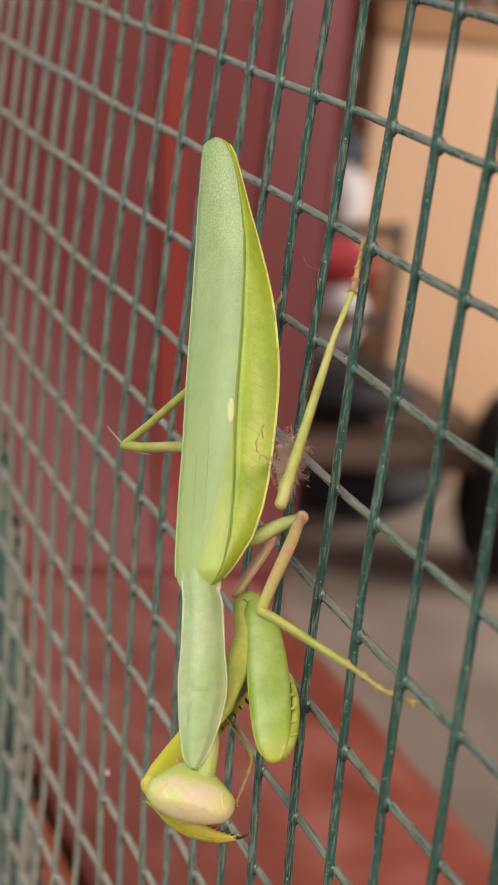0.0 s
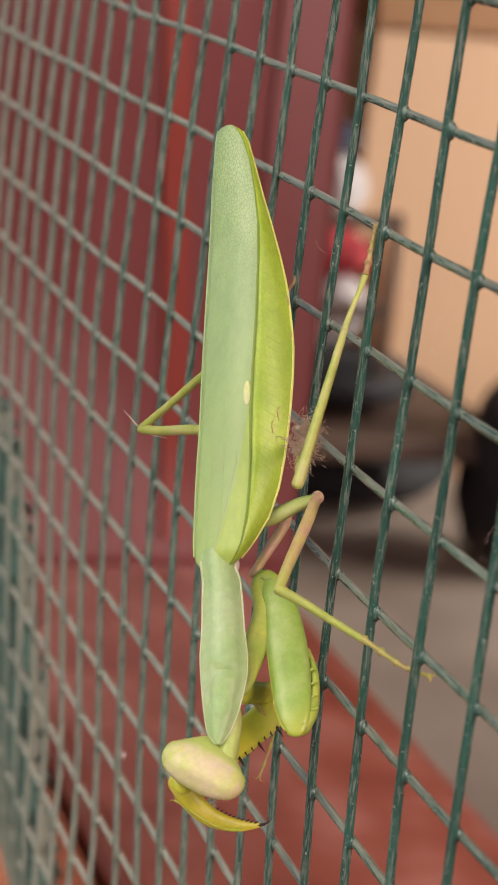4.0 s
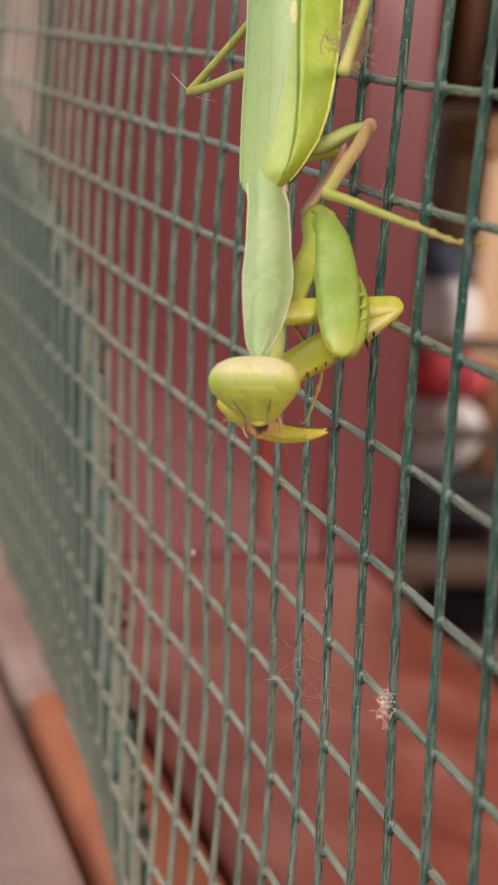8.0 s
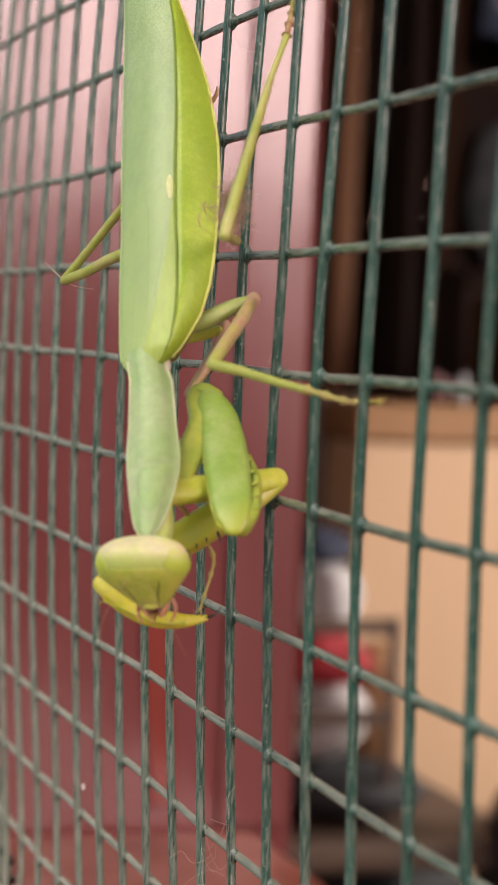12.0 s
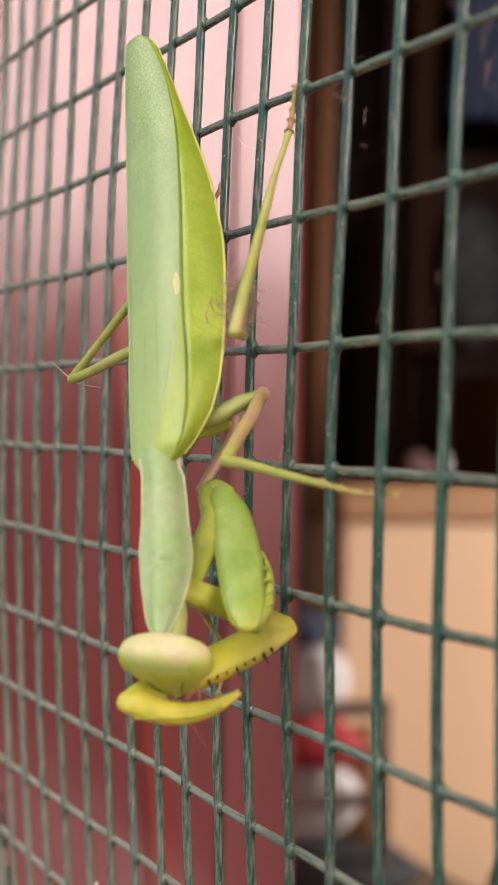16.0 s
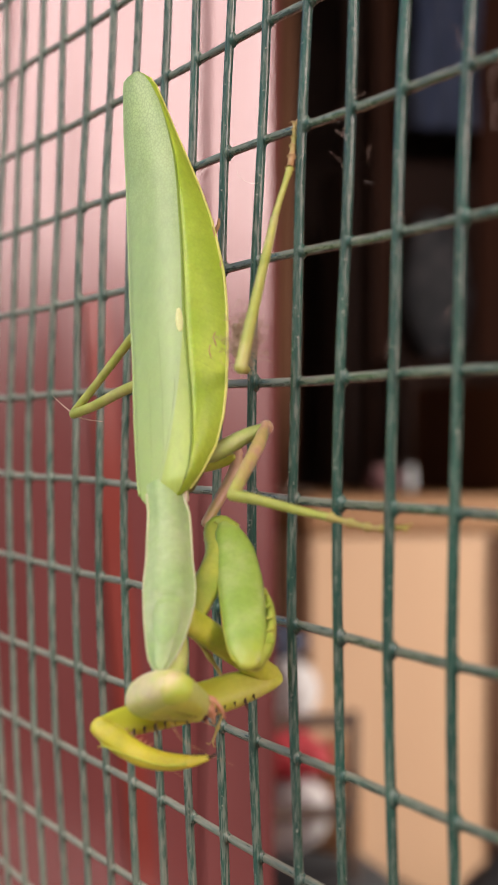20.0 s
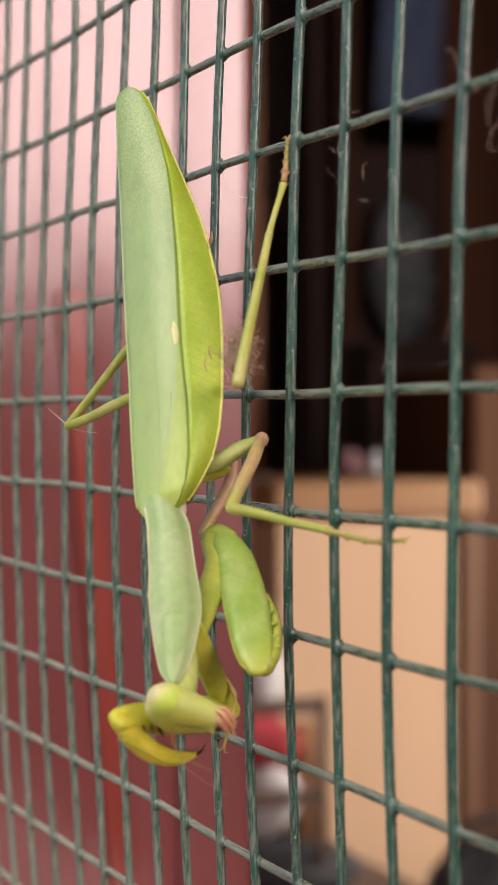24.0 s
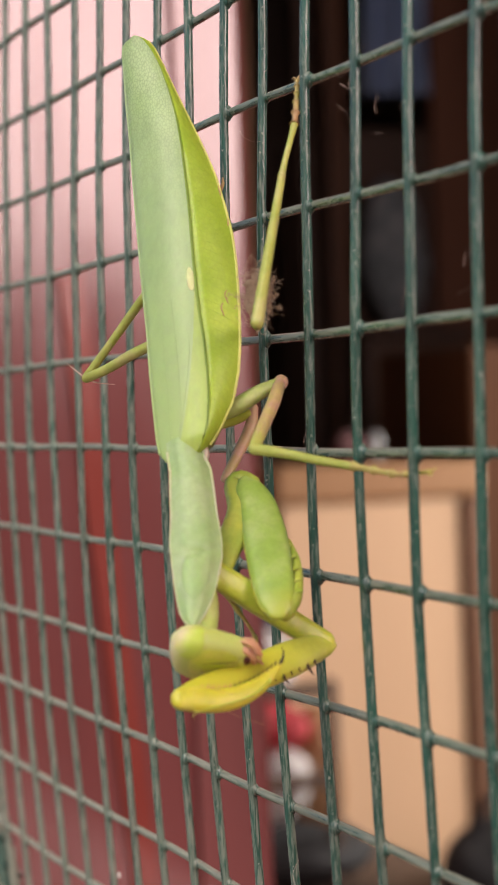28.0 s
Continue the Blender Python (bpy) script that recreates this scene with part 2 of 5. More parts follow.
def netted(m, dark, cell, low, high, strength):
    """Adds a fine net of veins, clear above the height high and gone below low."""
    n, l = m.node_tree.nodes, m.node_tree.links
    b = n["Principled BSDF"]
    old = b.inputs["Base Color"].links[0].from_socket
    co = n.new("ShaderNodeTexCoord")
    mp = n.new("ShaderNodeMapping")
    mp.inputs["Scale"].default_value = (1.0, 1.0, 0.62)
    l.new(co.outputs["Object"], mp.inputs["Vector"])
    net = n.new("ShaderNodeTexVoronoi")
    net.feature = "DISTANCE_TO_EDGE"
    net.inputs["Scale"].default_value = cell
    l.new(mp.outputs[0], net.inputs["Vector"])
    line = n.new("ShaderNodeMapRange")
    line.inputs["From Min"].default_value, line.inputs["From Max"].default_value = 0.02, 0.16
    line.inputs["To Min"].default_value, line.inputs["To Max"].default_value = 1.0, 0.0
    l.new(net.outputs["Distance"], line.inputs["Value"])
    sep = n.new("ShaderNodeSeparateXYZ")
    l.new(co.outputs["Object"], sep.inputs[0])
    fade = n.new("ShaderNodeMapRange")
    fade.inputs["From Min"].default_value, fade.inputs["From Max"].default_value = low, high
    fade.inputs["To Min"].default_value, fade.inputs["To Max"].default_value = 0.12 * strength, strength
    l.new(sep.outputs["Z"], fade.inputs["Value"])
    mul = n.new("ShaderNodeMath")
    mul.operation = "MULTIPLY"
    l.new(line.outputs[0], mul.inputs[0])
    l.new(fade.outputs[0], mul.inputs[1])
    mix = n.new("ShaderNodeMixRGB")
    l.new(mul.outputs[0], mix.inputs[0])
    l.new(old, mix.inputs[1])
    mix.inputs[2].default_value = (*dark, 1)
    l.new(mix.outputs[0], b.inputs["Base Color"])


def graded(m, low_colour, low, high, along=(0.0, 0.0, 1.0)):
    """Lets the colour pass into low_colour below the height low, with an uneven border."""
    n, l = m.node_tree.nodes, m.node_tree.links
    b = n["Principled BSDF"]
    old = b.inputs["Base Color"].links[0].from_socket
    co = n.new("ShaderNodeTexCoord")
    sep = n.new("ShaderNodeVectorMath")
    sep.operation = "DOT_PRODUCT"
    sep.inputs[1].default_value = along
    l.new(co.outputs["Object"], sep.inputs[0])
    wander = n.new("ShaderNodeTexNoise")
    wander.inputs["Scale"].default_value = 300.0
    l.new(co.outputs["Object"], wander.inputs["Vector"])
    add = n.new("ShaderNodeMath")
    add.operation = "MULTIPLY_ADD"
    l.new(wander.outputs["Fac"], add.inputs[0])
    add.inputs[1].default_value = 0.5 * abs(high - low)
    l.new(sep.outputs["Value"], add.inputs[2])
    r = n.new("ShaderNodeMapRange")
    r.interpolation_type = "SMOOTHSTEP"
    r.inputs["From Min"].default_value, r.inputs["From Max"].default_value = low + 0.25 * abs(high - low), high + 0.25 * abs(high - low)
    l.new(add.outputs[0], r.inputs["Value"])
    mix = n.new("ShaderNodeMixRGB")
    l.new(r.outputs[0], mix.inputs[0])
    mix.inputs[1].default_value = (*low_colour, 1)
    l.new(old, mix.inputs[2])
    l.new(mix.outputs[0], b.inputs["Base Color"])


graded(WING, (0.385, 0.51, 0.165), -0.040, -0.008)
netted(WING, (0.15, 0.21, 0.06), 3500.0, -0.012, 0.002, 0.5)
netted(COSTAL, (0.22, 0.33, 0.02), 1900.0, -0.5, 0.5, 0.35)
RIM = material("yellow_wing_margin", [(0.52, 0.55, 0.10), (0.60, 0.59, 0.15)], 0.5, 300.0, sss=0.2)
COSTAL_VEIN = material("lime_wing_vein", [(0.27, 0.40, 0.03), (0.32, 0.445, 0.045)], 0.5, 300.0)
VEIN = material("olive_wing_vein", [(0.17, 0.26, 0.03), (0.22, 0.31, 0.04)], 0.5, 300.0)
CREAM = material("cream_wing_spot", [(0.62, 0.66, 0.28), (0.72, 0.72, 0.36)], 0.5, 500.0, sss=0.2)
PRONOTUM = material("mint_green_shield", [(0.30, 0.43, 0.155), (0.35, 0.46, 0.195), (0.42, 0.50, 0.255)], 0.42, 230.0, bump=0.35, bump_scale=1500.0, sss=0.3)
NECK = material("yellow_green_neck", [(0.36, 0.45, 0.09), (0.44, 0.50, 0.13), (0.50, 0.53, 0.20)], 0.45, 300.0, bump=0.4, bump_scale=1100.0, sss=0.3)
LOBE = material("fresh_green_shield_lobe", [(0.29, 0.425, 0.145), (0.34, 0.455, 0.18)], 0.42, 300.0, bump=0.3, bump_scale=1500.0, sss=0.3)
PALE_RIM = material("pale_pink_rim", [(0.48, 0.53, 0.27), (0.56, 0.54, 0.34)], 0.5, 300.0, sss=0.2)
ABDOMEN = material("olive_brown_belly", [(0.20, 0.20, 0.05), (0.30, 0.24, 0.11)], 0.6, 400.0, bump=0.3)
FEMUR = material("leaf_green_limb", [(0.22, 0.34, 0.045), (0.27, 0.385, 0.07), (0.37, 0.46, 0.14)], 0.36, 342.0, bump=0.3, bump_scale=1500.0, sss=0.3)
graded(FEMUR, (0.38, 0.42, 0.05), -0.0470, -0.0425, (-0.66, 0.063, 0.75))
OLIVE = material("yellow_green_limb", [(0.36, 0.40, 0.035), (0.44, 0.47, 0.05), (0.50, 0.52, 0.09)], 0.40, 418.0, bump=0.3, bump_scale=1500.0, sss=0.3)
YELLOW = material("yellow_claw", [(0.47, 0.44, 0.03), (0.56, 0.50, 0.04), (0.60, 0.52, 0.10)], 0.42, 494.0, bump=0.28, bump_scale=1500.0, sss=0.3)
THIGH_Y = material("olive_to_yellow_thigh", [(0.40, 0.44, 0.06), (0.46, 0.48, 0.07), (0.50, 0.50, 0.12)], 0.38, 420.0, bump=0.28, bump_scale=1500.0, sss=0.3)
graded(THIGH_Y, (0.53, 0.51, 0.04), -0.012, -0.002)
LEG = material("dull_olive_thigh", [(0.28, 0.36, 0.07), (0.36, 0.42, 0.12), (0.42, 0.45, 0.17)], 0.42, 418.0, bump=0.35, bump_scale=1500.0, sss=0.25)
THIN = material("pale_olive_shin", [(0.32, 0.35, 0.055), (0.39, 0.40, 0.085), (0.46, 0.43, 0.14)], 0.45, 456.0, bump=0.35, bump_scale=1500.0, sss=0.25)
UPPER = material("olive_upper_limb", [(0.26, 0.35, 0.04), (0.34, 0.40, 0.06), (0.44, 0.45, 0.06)], 0.42, 380.0, bump=0.35, bump_scale=1500.0, sss=0.3)
MEMBRANE = material("pinkish_white_skin", [(0.50, 0.40, 0.27), (0.58, 0.47, 0.36), (0.60, 0.55, 0.38)], 0.5, 600.0, bump=0.3, bump_scale=1500.0, sss=0.3)
PINKISH = material("pinkish_tan_limb", [(0.44, 0.34, 0.14), (0.50, 0.30, 0.20), (0.46, 0.38, 0.12)], 0.45, 260.0, bump=0.2, bump_scale=1500.0, sss=0.25)
SHANK = material("pinkish_to_olive_limb", [(0.44, 0.34, 0.14), (0.50, 0.31, 0.19), (0.46, 0.38, 0.12)], 0.45, 260.0, bump=0.2, bump_scale=1500.0, sss=0.25)
graded(SHANK, (0.42, 0.44, 0.09), -0.0372, -0.0335)
TARSUS = material("tan_foot", [(0.28, 0.15, 0.06), (0.40, 0.25, 0.11), (0.38, 0.32, 0.08)], 0.5, 600.0, bump=0.2, bump_scale=2000.0)
FOOT = material("olive_tan_foot", [(0.36, 0.36, 0.07), (0.42, 0.33, 0.09), (0.40, 0.26, 0.10)], 0.5, 500.0, bump=0.2, bump_scale=2000.0)
HEADMAT = material("lime_head", [(0.58, 0.59, 0.21), (0.65, 0.58, 0.30), (0.68, 0.56, 0.37)], 0.5, 420.0, bump=0.5, bump_scale=1300.0, sss=0.3)
EYE = material("pale_lime_eye", [(0.57, 0.61, 0.15), (0.61, 0.60, 0.20), (0.66, 0.57, 0.31)], 0.5, 420.0, spec=0.4, bump=0.25, bump_scale=1800.0, sss=0.3)
graded(HEADMAT, (0.49, 0.56, 0.135), -0.0002, 0.0013, (0, 0.6, 0.8))
graded(EYE, (0.46, 0.56, 0.075), -0.0002, 0.0013, (0, 0.6, 0.8))
MOUTH = material("coral_mouthparts", [(0.46, 0.19, 0.10), (0.64, 0.35, 0.20)], 0.45, 600.0, sss=0.2)
FACE_GREEN = material("bright_green_face", [(0.46, 0.58, 0.05), (0.54, 0.62, 0.08), (0.64, 0.63, 0.15)], 0.42, 420.0, bump=0.5, bump_scale=1100.0, sss=0.3)
YELLOWISH = material("yellow_green_face", [(0.47, 0.56, 0.06), (0.55, 0.58, 0.09), (0.60, 0.58, 0.16)], 0.38, 420.0, bump=0.3, bump_scale=1200.0, sss=0.3)
DARK_MOUTH = material("dark_red_brown_mouth", [(0.05, 0.010, 0.006), (0.10, 0.02, 0.012)], 0.3, 600.0)
DARK_OLIVE = material("dark_olive_shade", [(0.11, 0.125, 0.018), (0.17, 0.18, 0.03)], 0.5, 500.0)
SPINE = material("dark_brown_spine", [(0.025, 0.012, 0.008), (0.05, 0.025, 0.015)], 0.4, 900.0)
HAIR = material("fine_pale_fibre", [(0.54, 0.36, 0.28), (0.68, 0.50, 0.42)], 0.7, 300.0)
CREAM_DIRT = material("whitish_dirt", [(0.62, 0.58, 0.52), (0.76, 0.72, 0.66)], 0.8, 900.0, bump=0.4)
FLUFF = material("brown_debris", [(0.34, 0.23, 0.15), (0.46, 0.34, 0.23)], 0.9, 900.0)

MM = 0.001


# ---------- building helpers ----------
def part(name, bm, mat, parent, label="", smooth=True):
    """One mesh object under a thing or a part."""
    me = bpy.data.meshes.new(name)
    bm.to_mesh(me)
    bm.free()
    me.materials.append(mat)
    if smooth:
        me.shade_smooth()
        me.set_sharp_from_angle(angle=radians(42))
    ob = new(name, me)
    if parent is not None:
        ob.parent = parent
    return tagged(ob, label)


def thing(name, label, category, at=(0, 0, 0), group="", kind=""):
    ob = new(name)
    ob.empty_display_size = 0.01
    ob.location = at
    return tagged(ob, label, category, group, kind)


def box(bm, lo, hi, bevel=0.0):
    g = bmesh.ops.create_cube(bm, size=1.0)
    for v in g["verts"]:
        v.co = Vector([lo[i] + (v.co[i] + 0.5) * (hi[i] - lo[i]) for i in range(3)])
    if bevel:
        edges = list({e for v in g["verts"] for e in v.link_edges})
        bmesh.ops.bevel(bm, geom=edges, offset=bevel, segments=2, affect="EDGES", profile=0.5)
    return bm


def rings(bm, loops, caps=True):
    """Skin over closed loops of points with the same count."""
    made = [[bm.verts.new(p) for p in loop] for loop in loops]
    n = len(made[0])
    for a, b in zip(made, made[1:]):
        for i in range(n):
            bm.faces.new((a[i], a[(i + 1) % n], b[(i + 1) % n], b[i]))
    if caps:
        bm.faces.new(made[0][::-1])
        bm.faces.new(made[-1])
    return bm


def rounded(a, boxy):
    """Cosine and sine of a, pushed out towards a box when boxy is below 1."""
    c, s = math.cos(a), math.sin(a)
    return math.copysign(abs(c) ** boxy, c), math.copysign(abs(s) ** boxy, s)


def tube(bm, points, radii, sides=10, flat=1.0, side=None, boxy=1.0):
    """A tube along points; flat squeezes it towards the direction side, boxy below 1 squares it off."""
    pts = [Vector(p) for p in points]
    loops = []
    ref = Vector(side) if side else Vector((0.88, -0.27, 0.38))
    for i, p in enumerate(pts):
        d = (pts[min(i + 1, len(pts) - 1)] - pts[max(i - 1, 0)]).normalized()
        u = (ref - d * ref.dot(d))
        if u.length < 1e-4:
            u = d.orthogonal()
        u.normalize()
        w = d.cross(u)
        r = radii[i] if isinstance(radii, (list, tuple)) else radii
        loops.append([p + u * (r * flat * c) + w * (r * q) for c, q in (rounded(2 * math.pi * k / sides, boxy) for k in range(sides))])
    rings(bm, loops)
    bmesh.ops.recalc_face_normals(bm, faces=bm.faces)
    return bm


def curve_points(points, steps=6):
    """Catmull-Rom through the points."""
    p = [Vector(q) for q in points]
    p = [p[0] * 2 - p[1]] + p + [p[-1] * 2 - p[-2]]
    out = []
    for i in range(1, len(p) - 2):
        for k in range(steps):
            t = k / steps
            a, b, c, d = p[i - 1], p[i], p[i + 1], p[i + 2]
            out.append(0.5 * ((2 * b) + (c - a) * t + (2 * a - 5 * b + 4 * c - d) * t * t + (3 * b - a - 3 * c + d) * t ** 3))
    out.append(p[-2])
    return out


def spread(values, count):
    """Values stretched to count by straight lines."""
    return list(np.interp(np.linspace(0, len(values) - 1, count), range(len(values)), values))


def limb_tube(bm, points, radii, steps=6, **kw):
    """A limb along a smooth curve, with rounded ends."""
    c = curve_points(points, steps)
    r = spread(radii, len(c))
    d0, d1 = (c[0] - c[1]).normalized(), (c[-1] - c[-2]).normalized()
    head_pts = [c[0] + d0 * r[0] * 0.8 * math.sin(a) for a in (1.45, 1.1, 0.6)]
    tail_pts = [c[-1] + d1 * r[-1] * 0.8 * math.sin(a) for a in (0.6, 1.1, 1.45)]
    head_r = [r[0] * math.cos(a) for a in (1.45, 1.1, 0.6)]
    tail_r = [r[-1] * math.cos(a) for a in (0.6, 1.1, 1.45)]
    return tube(bm, head_pts + c + tail_pts, head_r + r + tail_r, **kw)


def foot_tube(points, r, joints=5):
    """A slender jointed foot that swells at each joint and ends in two hooks."""
    c = curve_points(points, 10)
    n = len(c)
    radii = []
    for i in range(n):
        k = i / (n - 1) * joints
        radii.append(r * (1.0 - 0.45 * i / n) * (0.72 + 0.55 * max(0.0, math.cos(2 * math.pi * k)) ** 3))
    bm = tube(bmesh.new(), c, radii, sides=9)
    d = (c[-1] - c[-4]).normalized()
    w = d.orthogonal().normalized()
    for side in (-1, 1):
        e = c[-1] + d * 0.6 * MM + w * side * 0.5 * MM
        tube(bm, [c[-1], c[-1].lerp(e, 0.6) + d * 0.1 * MM, e - d * 0.25 * MM + w * side * 0.2 * MM], [r * 0.3, r * 0.22, r * 0.05], sides=5)
    return bm


def ball(bm, at, size, turn=None, u=14, v=10):
    g = bmesh.ops.create_uvsphere(bm, u_segments=u, v_segments=v, radius=1.0)
    m = Matrix.Translation(at) @ (turn.to_4x4() if turn else Matrix.Identity(4)) @ Matrix.Diagonal((*size, 1))
    bmesh.ops.transform(bm, matrix=m, verts=g["verts"])
    return bm


def knot(bm, at, size, u=10, v=7):
    """A small rounded lump of coating at a weld."""
    at = Vector(at)
    loops = []
    for j in range(v):
        a = math.pi * (0.06 + 0.88 * j / (v - 1))
        loops.append([at + Vector((size[0] * math.sin(a) * math.cos(2 * math.pi * i / u), size[1] * math.sin(a) * math.sin(2 * math.pi * i / u), -size[2] * math.cos(a))) for i in range(u)])
    return rings(bm, loops)


def thorn(bm, base, tip, r, sides=5):
    return tube(bm, [base, Vector(base).lerp(Vector(tip), 0.5), tip], [r, r * 0.65, r * 0.08], sides=sides)


# ---------- the window opening: sill, jambs, wall ----------
JAMB_X, SILL_Z, WALL_Y = -0.47, -0.193, 0.1625
OPEN_R, OPEN_T = 0.62, 0.95


def structure(name, lo, hi, mat, label, category, bevel=0.004):
    ob = part(name, box(bmesh.new(), lo, hi, bevel), mat, None, smooth=False)
    return tagged(ob, label, category, kind="structure")


structure("window_sill", (JAMB_X, 0.046, SILL_Z - 0.06), (OPEN_R, 0.151, SILL_Z), RED_OXIDE, "red oxide cement window sill, worn smooth", "window sill", 0.006)
structure("ledge_strip", (-0.335, 0.019, SILL_Z - 0.06), (OPEN_R, 0.043, SILL_Z - 0.003), ORANGE, "orange-red brick strip along the window sill", "window sill", 0.004)
structure("outer_sill", (JAMB_X, -0.10, SILL_Z - 0.06), (OPEN_R, 0.015, SILL_Z - 0.006), PLASTER, "pinkish mortar outer window ledge", "window sill", 0.004)
structure("window_jamb", (JAMB_X - 0.12, 0.036, SILL_Z - 0.06), (JAMB_X, WALL_Y, OPEN_T), RED_GLOSS, "glossy maroon painted window jamb", "window jamb", 0.004)
stripe = structure("jamb_batten", (JAMB_X + 0.0006, -0.0045, -0.186), (JAMB_X + 0.0022, 0.0045, 0.012), RED_STRIPE, "bright orange-red stripe slanting along the jamb", "trim", 0.0008)
stripe.matrix_world = Matrix.Translation((0, 0.101, 0)) @ Matrix.Rotation(radians(5.2), 4, "X")
# thin paler strip painting the light that the jamb's inner edge catches
structure("jamb_stop", (JAMB_X + 0.0005, 0.136, SILL_Z + 0.001), (JAMB_X + 0.003, WALL_Y - 0.004, OPEN_T), RED_LIT, "maroon strip painted paler for room light on the jamb edge", "trim", 0.001)
structure("outer_reveal", (JAMB_X - 0.12, -0.03, SILL_Z - 0.06), (JAMB_X - 0.004, 0.033, OPEN_T), REVEAL, "pinkish bare plaster at the window reveal", "wall", 0.006)
structure("window_jamb_near", (OPEN_R, 0.0, SILL_Z - 0.06), (OPEN_R + 0.12, WALL_Y, OPEN_T), RED_GLOSS, "glossy maroon painted window jamb", "window jamb", 0.004)
structure("window_head", (JAMB_X - 0.12, 0.0, OPEN_T), (OPEN_R + 0.12, WALL_Y, OPEN_T + 0.12), RED_GLOSS, "maroon painted window head", "window head", 0.004)
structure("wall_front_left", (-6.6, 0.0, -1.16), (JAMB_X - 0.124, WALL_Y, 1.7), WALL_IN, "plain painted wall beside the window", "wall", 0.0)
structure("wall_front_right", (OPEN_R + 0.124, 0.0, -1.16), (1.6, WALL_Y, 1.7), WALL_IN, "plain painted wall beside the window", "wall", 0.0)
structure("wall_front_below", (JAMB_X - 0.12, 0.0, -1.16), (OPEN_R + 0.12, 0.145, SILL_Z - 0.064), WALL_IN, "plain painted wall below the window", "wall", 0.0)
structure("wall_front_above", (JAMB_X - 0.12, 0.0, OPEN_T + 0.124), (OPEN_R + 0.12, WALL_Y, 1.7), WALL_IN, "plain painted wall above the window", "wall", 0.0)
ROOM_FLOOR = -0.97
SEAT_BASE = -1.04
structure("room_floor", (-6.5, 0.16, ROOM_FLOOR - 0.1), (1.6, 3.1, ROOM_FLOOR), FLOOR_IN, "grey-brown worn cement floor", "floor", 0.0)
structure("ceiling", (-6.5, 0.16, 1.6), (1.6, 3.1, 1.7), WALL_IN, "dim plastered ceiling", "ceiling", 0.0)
# added west partition: blocks the lamps so that everything beyond its opening stays dark
structure("wall_west_south", (-3.85, 0.16, ROOM_FLOOR), (-3.75, 0.95, 1.6), WALL_IN, "unseen plastered room wall", "wall", 0.0)
structure("wall_west_north", (-3.85, 2.20, ROOM_FLOOR), (-3.75, 3.1, 1.6), WALL_IN, "unseen plastered room wall", "wall", 0.0)
structure("wall_west_head", (-3.85, 0.95, 1.25), (-3.75, 2.20, 1.6), WALL_IN, "added wall over the opening that keeps lamp light out", "wall", 0.0)
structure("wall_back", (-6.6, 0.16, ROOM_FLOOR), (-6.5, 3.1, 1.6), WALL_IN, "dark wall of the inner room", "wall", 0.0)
structure("wall_north_west", (-6.6, 3.1, ROOM_FLOOR), (-3.2, 3.2, 1.6), WALL_IN, "unseen plastered room wall", "wall", 0.0)
structure("wall_north_east", (-1.6, 3.1, ROOM_FLOOR), (1.7, 3.2, 1.6), WALL_IN, "unseen plastered room wall", "wall", 0.0)
structure("wall_north_below", (-3.2, 3.1, ROOM_FLOOR), (-1.6, 3.2, -0.45), WALL_IN, "unseen plastered wall below the fill light", "wall", 0.0)
structure("wall_north_head", (-3.2, 3.1, 0.95), (-1.6, 3.2, 1.6), WALL_IN, "unseen plastered wall over the fill light", "wall", 0.0)
structure("wall_east_south", (1.6, 0.16, ROOM_FLOOR), (1.7, 0.35, 1.6), WALL_IN, "unseen plastered room wall", "wall", 0.0)
structure("wall_east_north", (1.6, 1.55, ROOM_FLOOR), (1.7, 3.1, 1.6), WALL_IN, "unseen plastered room wall", "wall", 0.0)
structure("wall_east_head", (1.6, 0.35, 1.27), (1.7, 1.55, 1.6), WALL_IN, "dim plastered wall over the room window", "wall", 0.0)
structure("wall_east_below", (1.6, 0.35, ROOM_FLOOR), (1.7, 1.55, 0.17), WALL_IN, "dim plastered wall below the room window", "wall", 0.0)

structure("sill_mortar", (JAMB_X, 0.018, SILL_Z - 0.06), (-0.341, 0.043, SILL_Z - 0.006), PLASTER, "pinkish bare mortar at the end of the ledge", "window sill", 0.004)

# the yard outside
structure("ground", (-300, -300, -1.4), (300, 300, -1.2), FLOOR_IN, "bare beaten earth and cement yard", "ground", 0.0)

# ---------- wire mesh ----------
PITCH = 12.7
COL_SHIFT = {-9: 0.3, -8: -0.4, -7: 0.19, -6: -0.11, -5: -0.31, -4: 0.08, -3: -0.09, -2: 0.33, -1: -0.32, 0: -0.04, 1: -0.08, 2: -0.21, 3: 0.6}
ROW_SHIFT = {-1: 0.19, 0: 0.04, 1: 0.17, 2: 0.37, 3: -0.4, 4: -0.39, 5: 0.17, 6: -0.22, 7: 0.25, 8: -0.16}
BULGE = ((0.34, 2, 0), (-0.57, 1, 1), (2.85, 0, 2), (0.87, 3, 0), (-0.37, 2, 1), (-0.17, 1, 2), (0.38, 0, 3), (-0.79, 0, 4))


def sheet_y(x, z):
    """How far the sagging mesh stands back, in mm, at x and z in mm."""
    u = min(max((x / PITCH + 1.5) / 6, -1.25), 0.95)
    v = min(max((-z / PITCH - 3) / 5, -1.1), 1.25)
    y = sum(k * u ** i * v ** j for k, i, j in BULGE)
    # the lower far corner is bent back
    dx, dz = x + 100, z + 158
    d = -0.595 * dx - 0.80 * dz
    a = max(0.0, -0.80 * dx + 0.595 * dz)
    if d > 0:
        y += 0.0041 * math.exp(-a / 82) * d * d
    return y


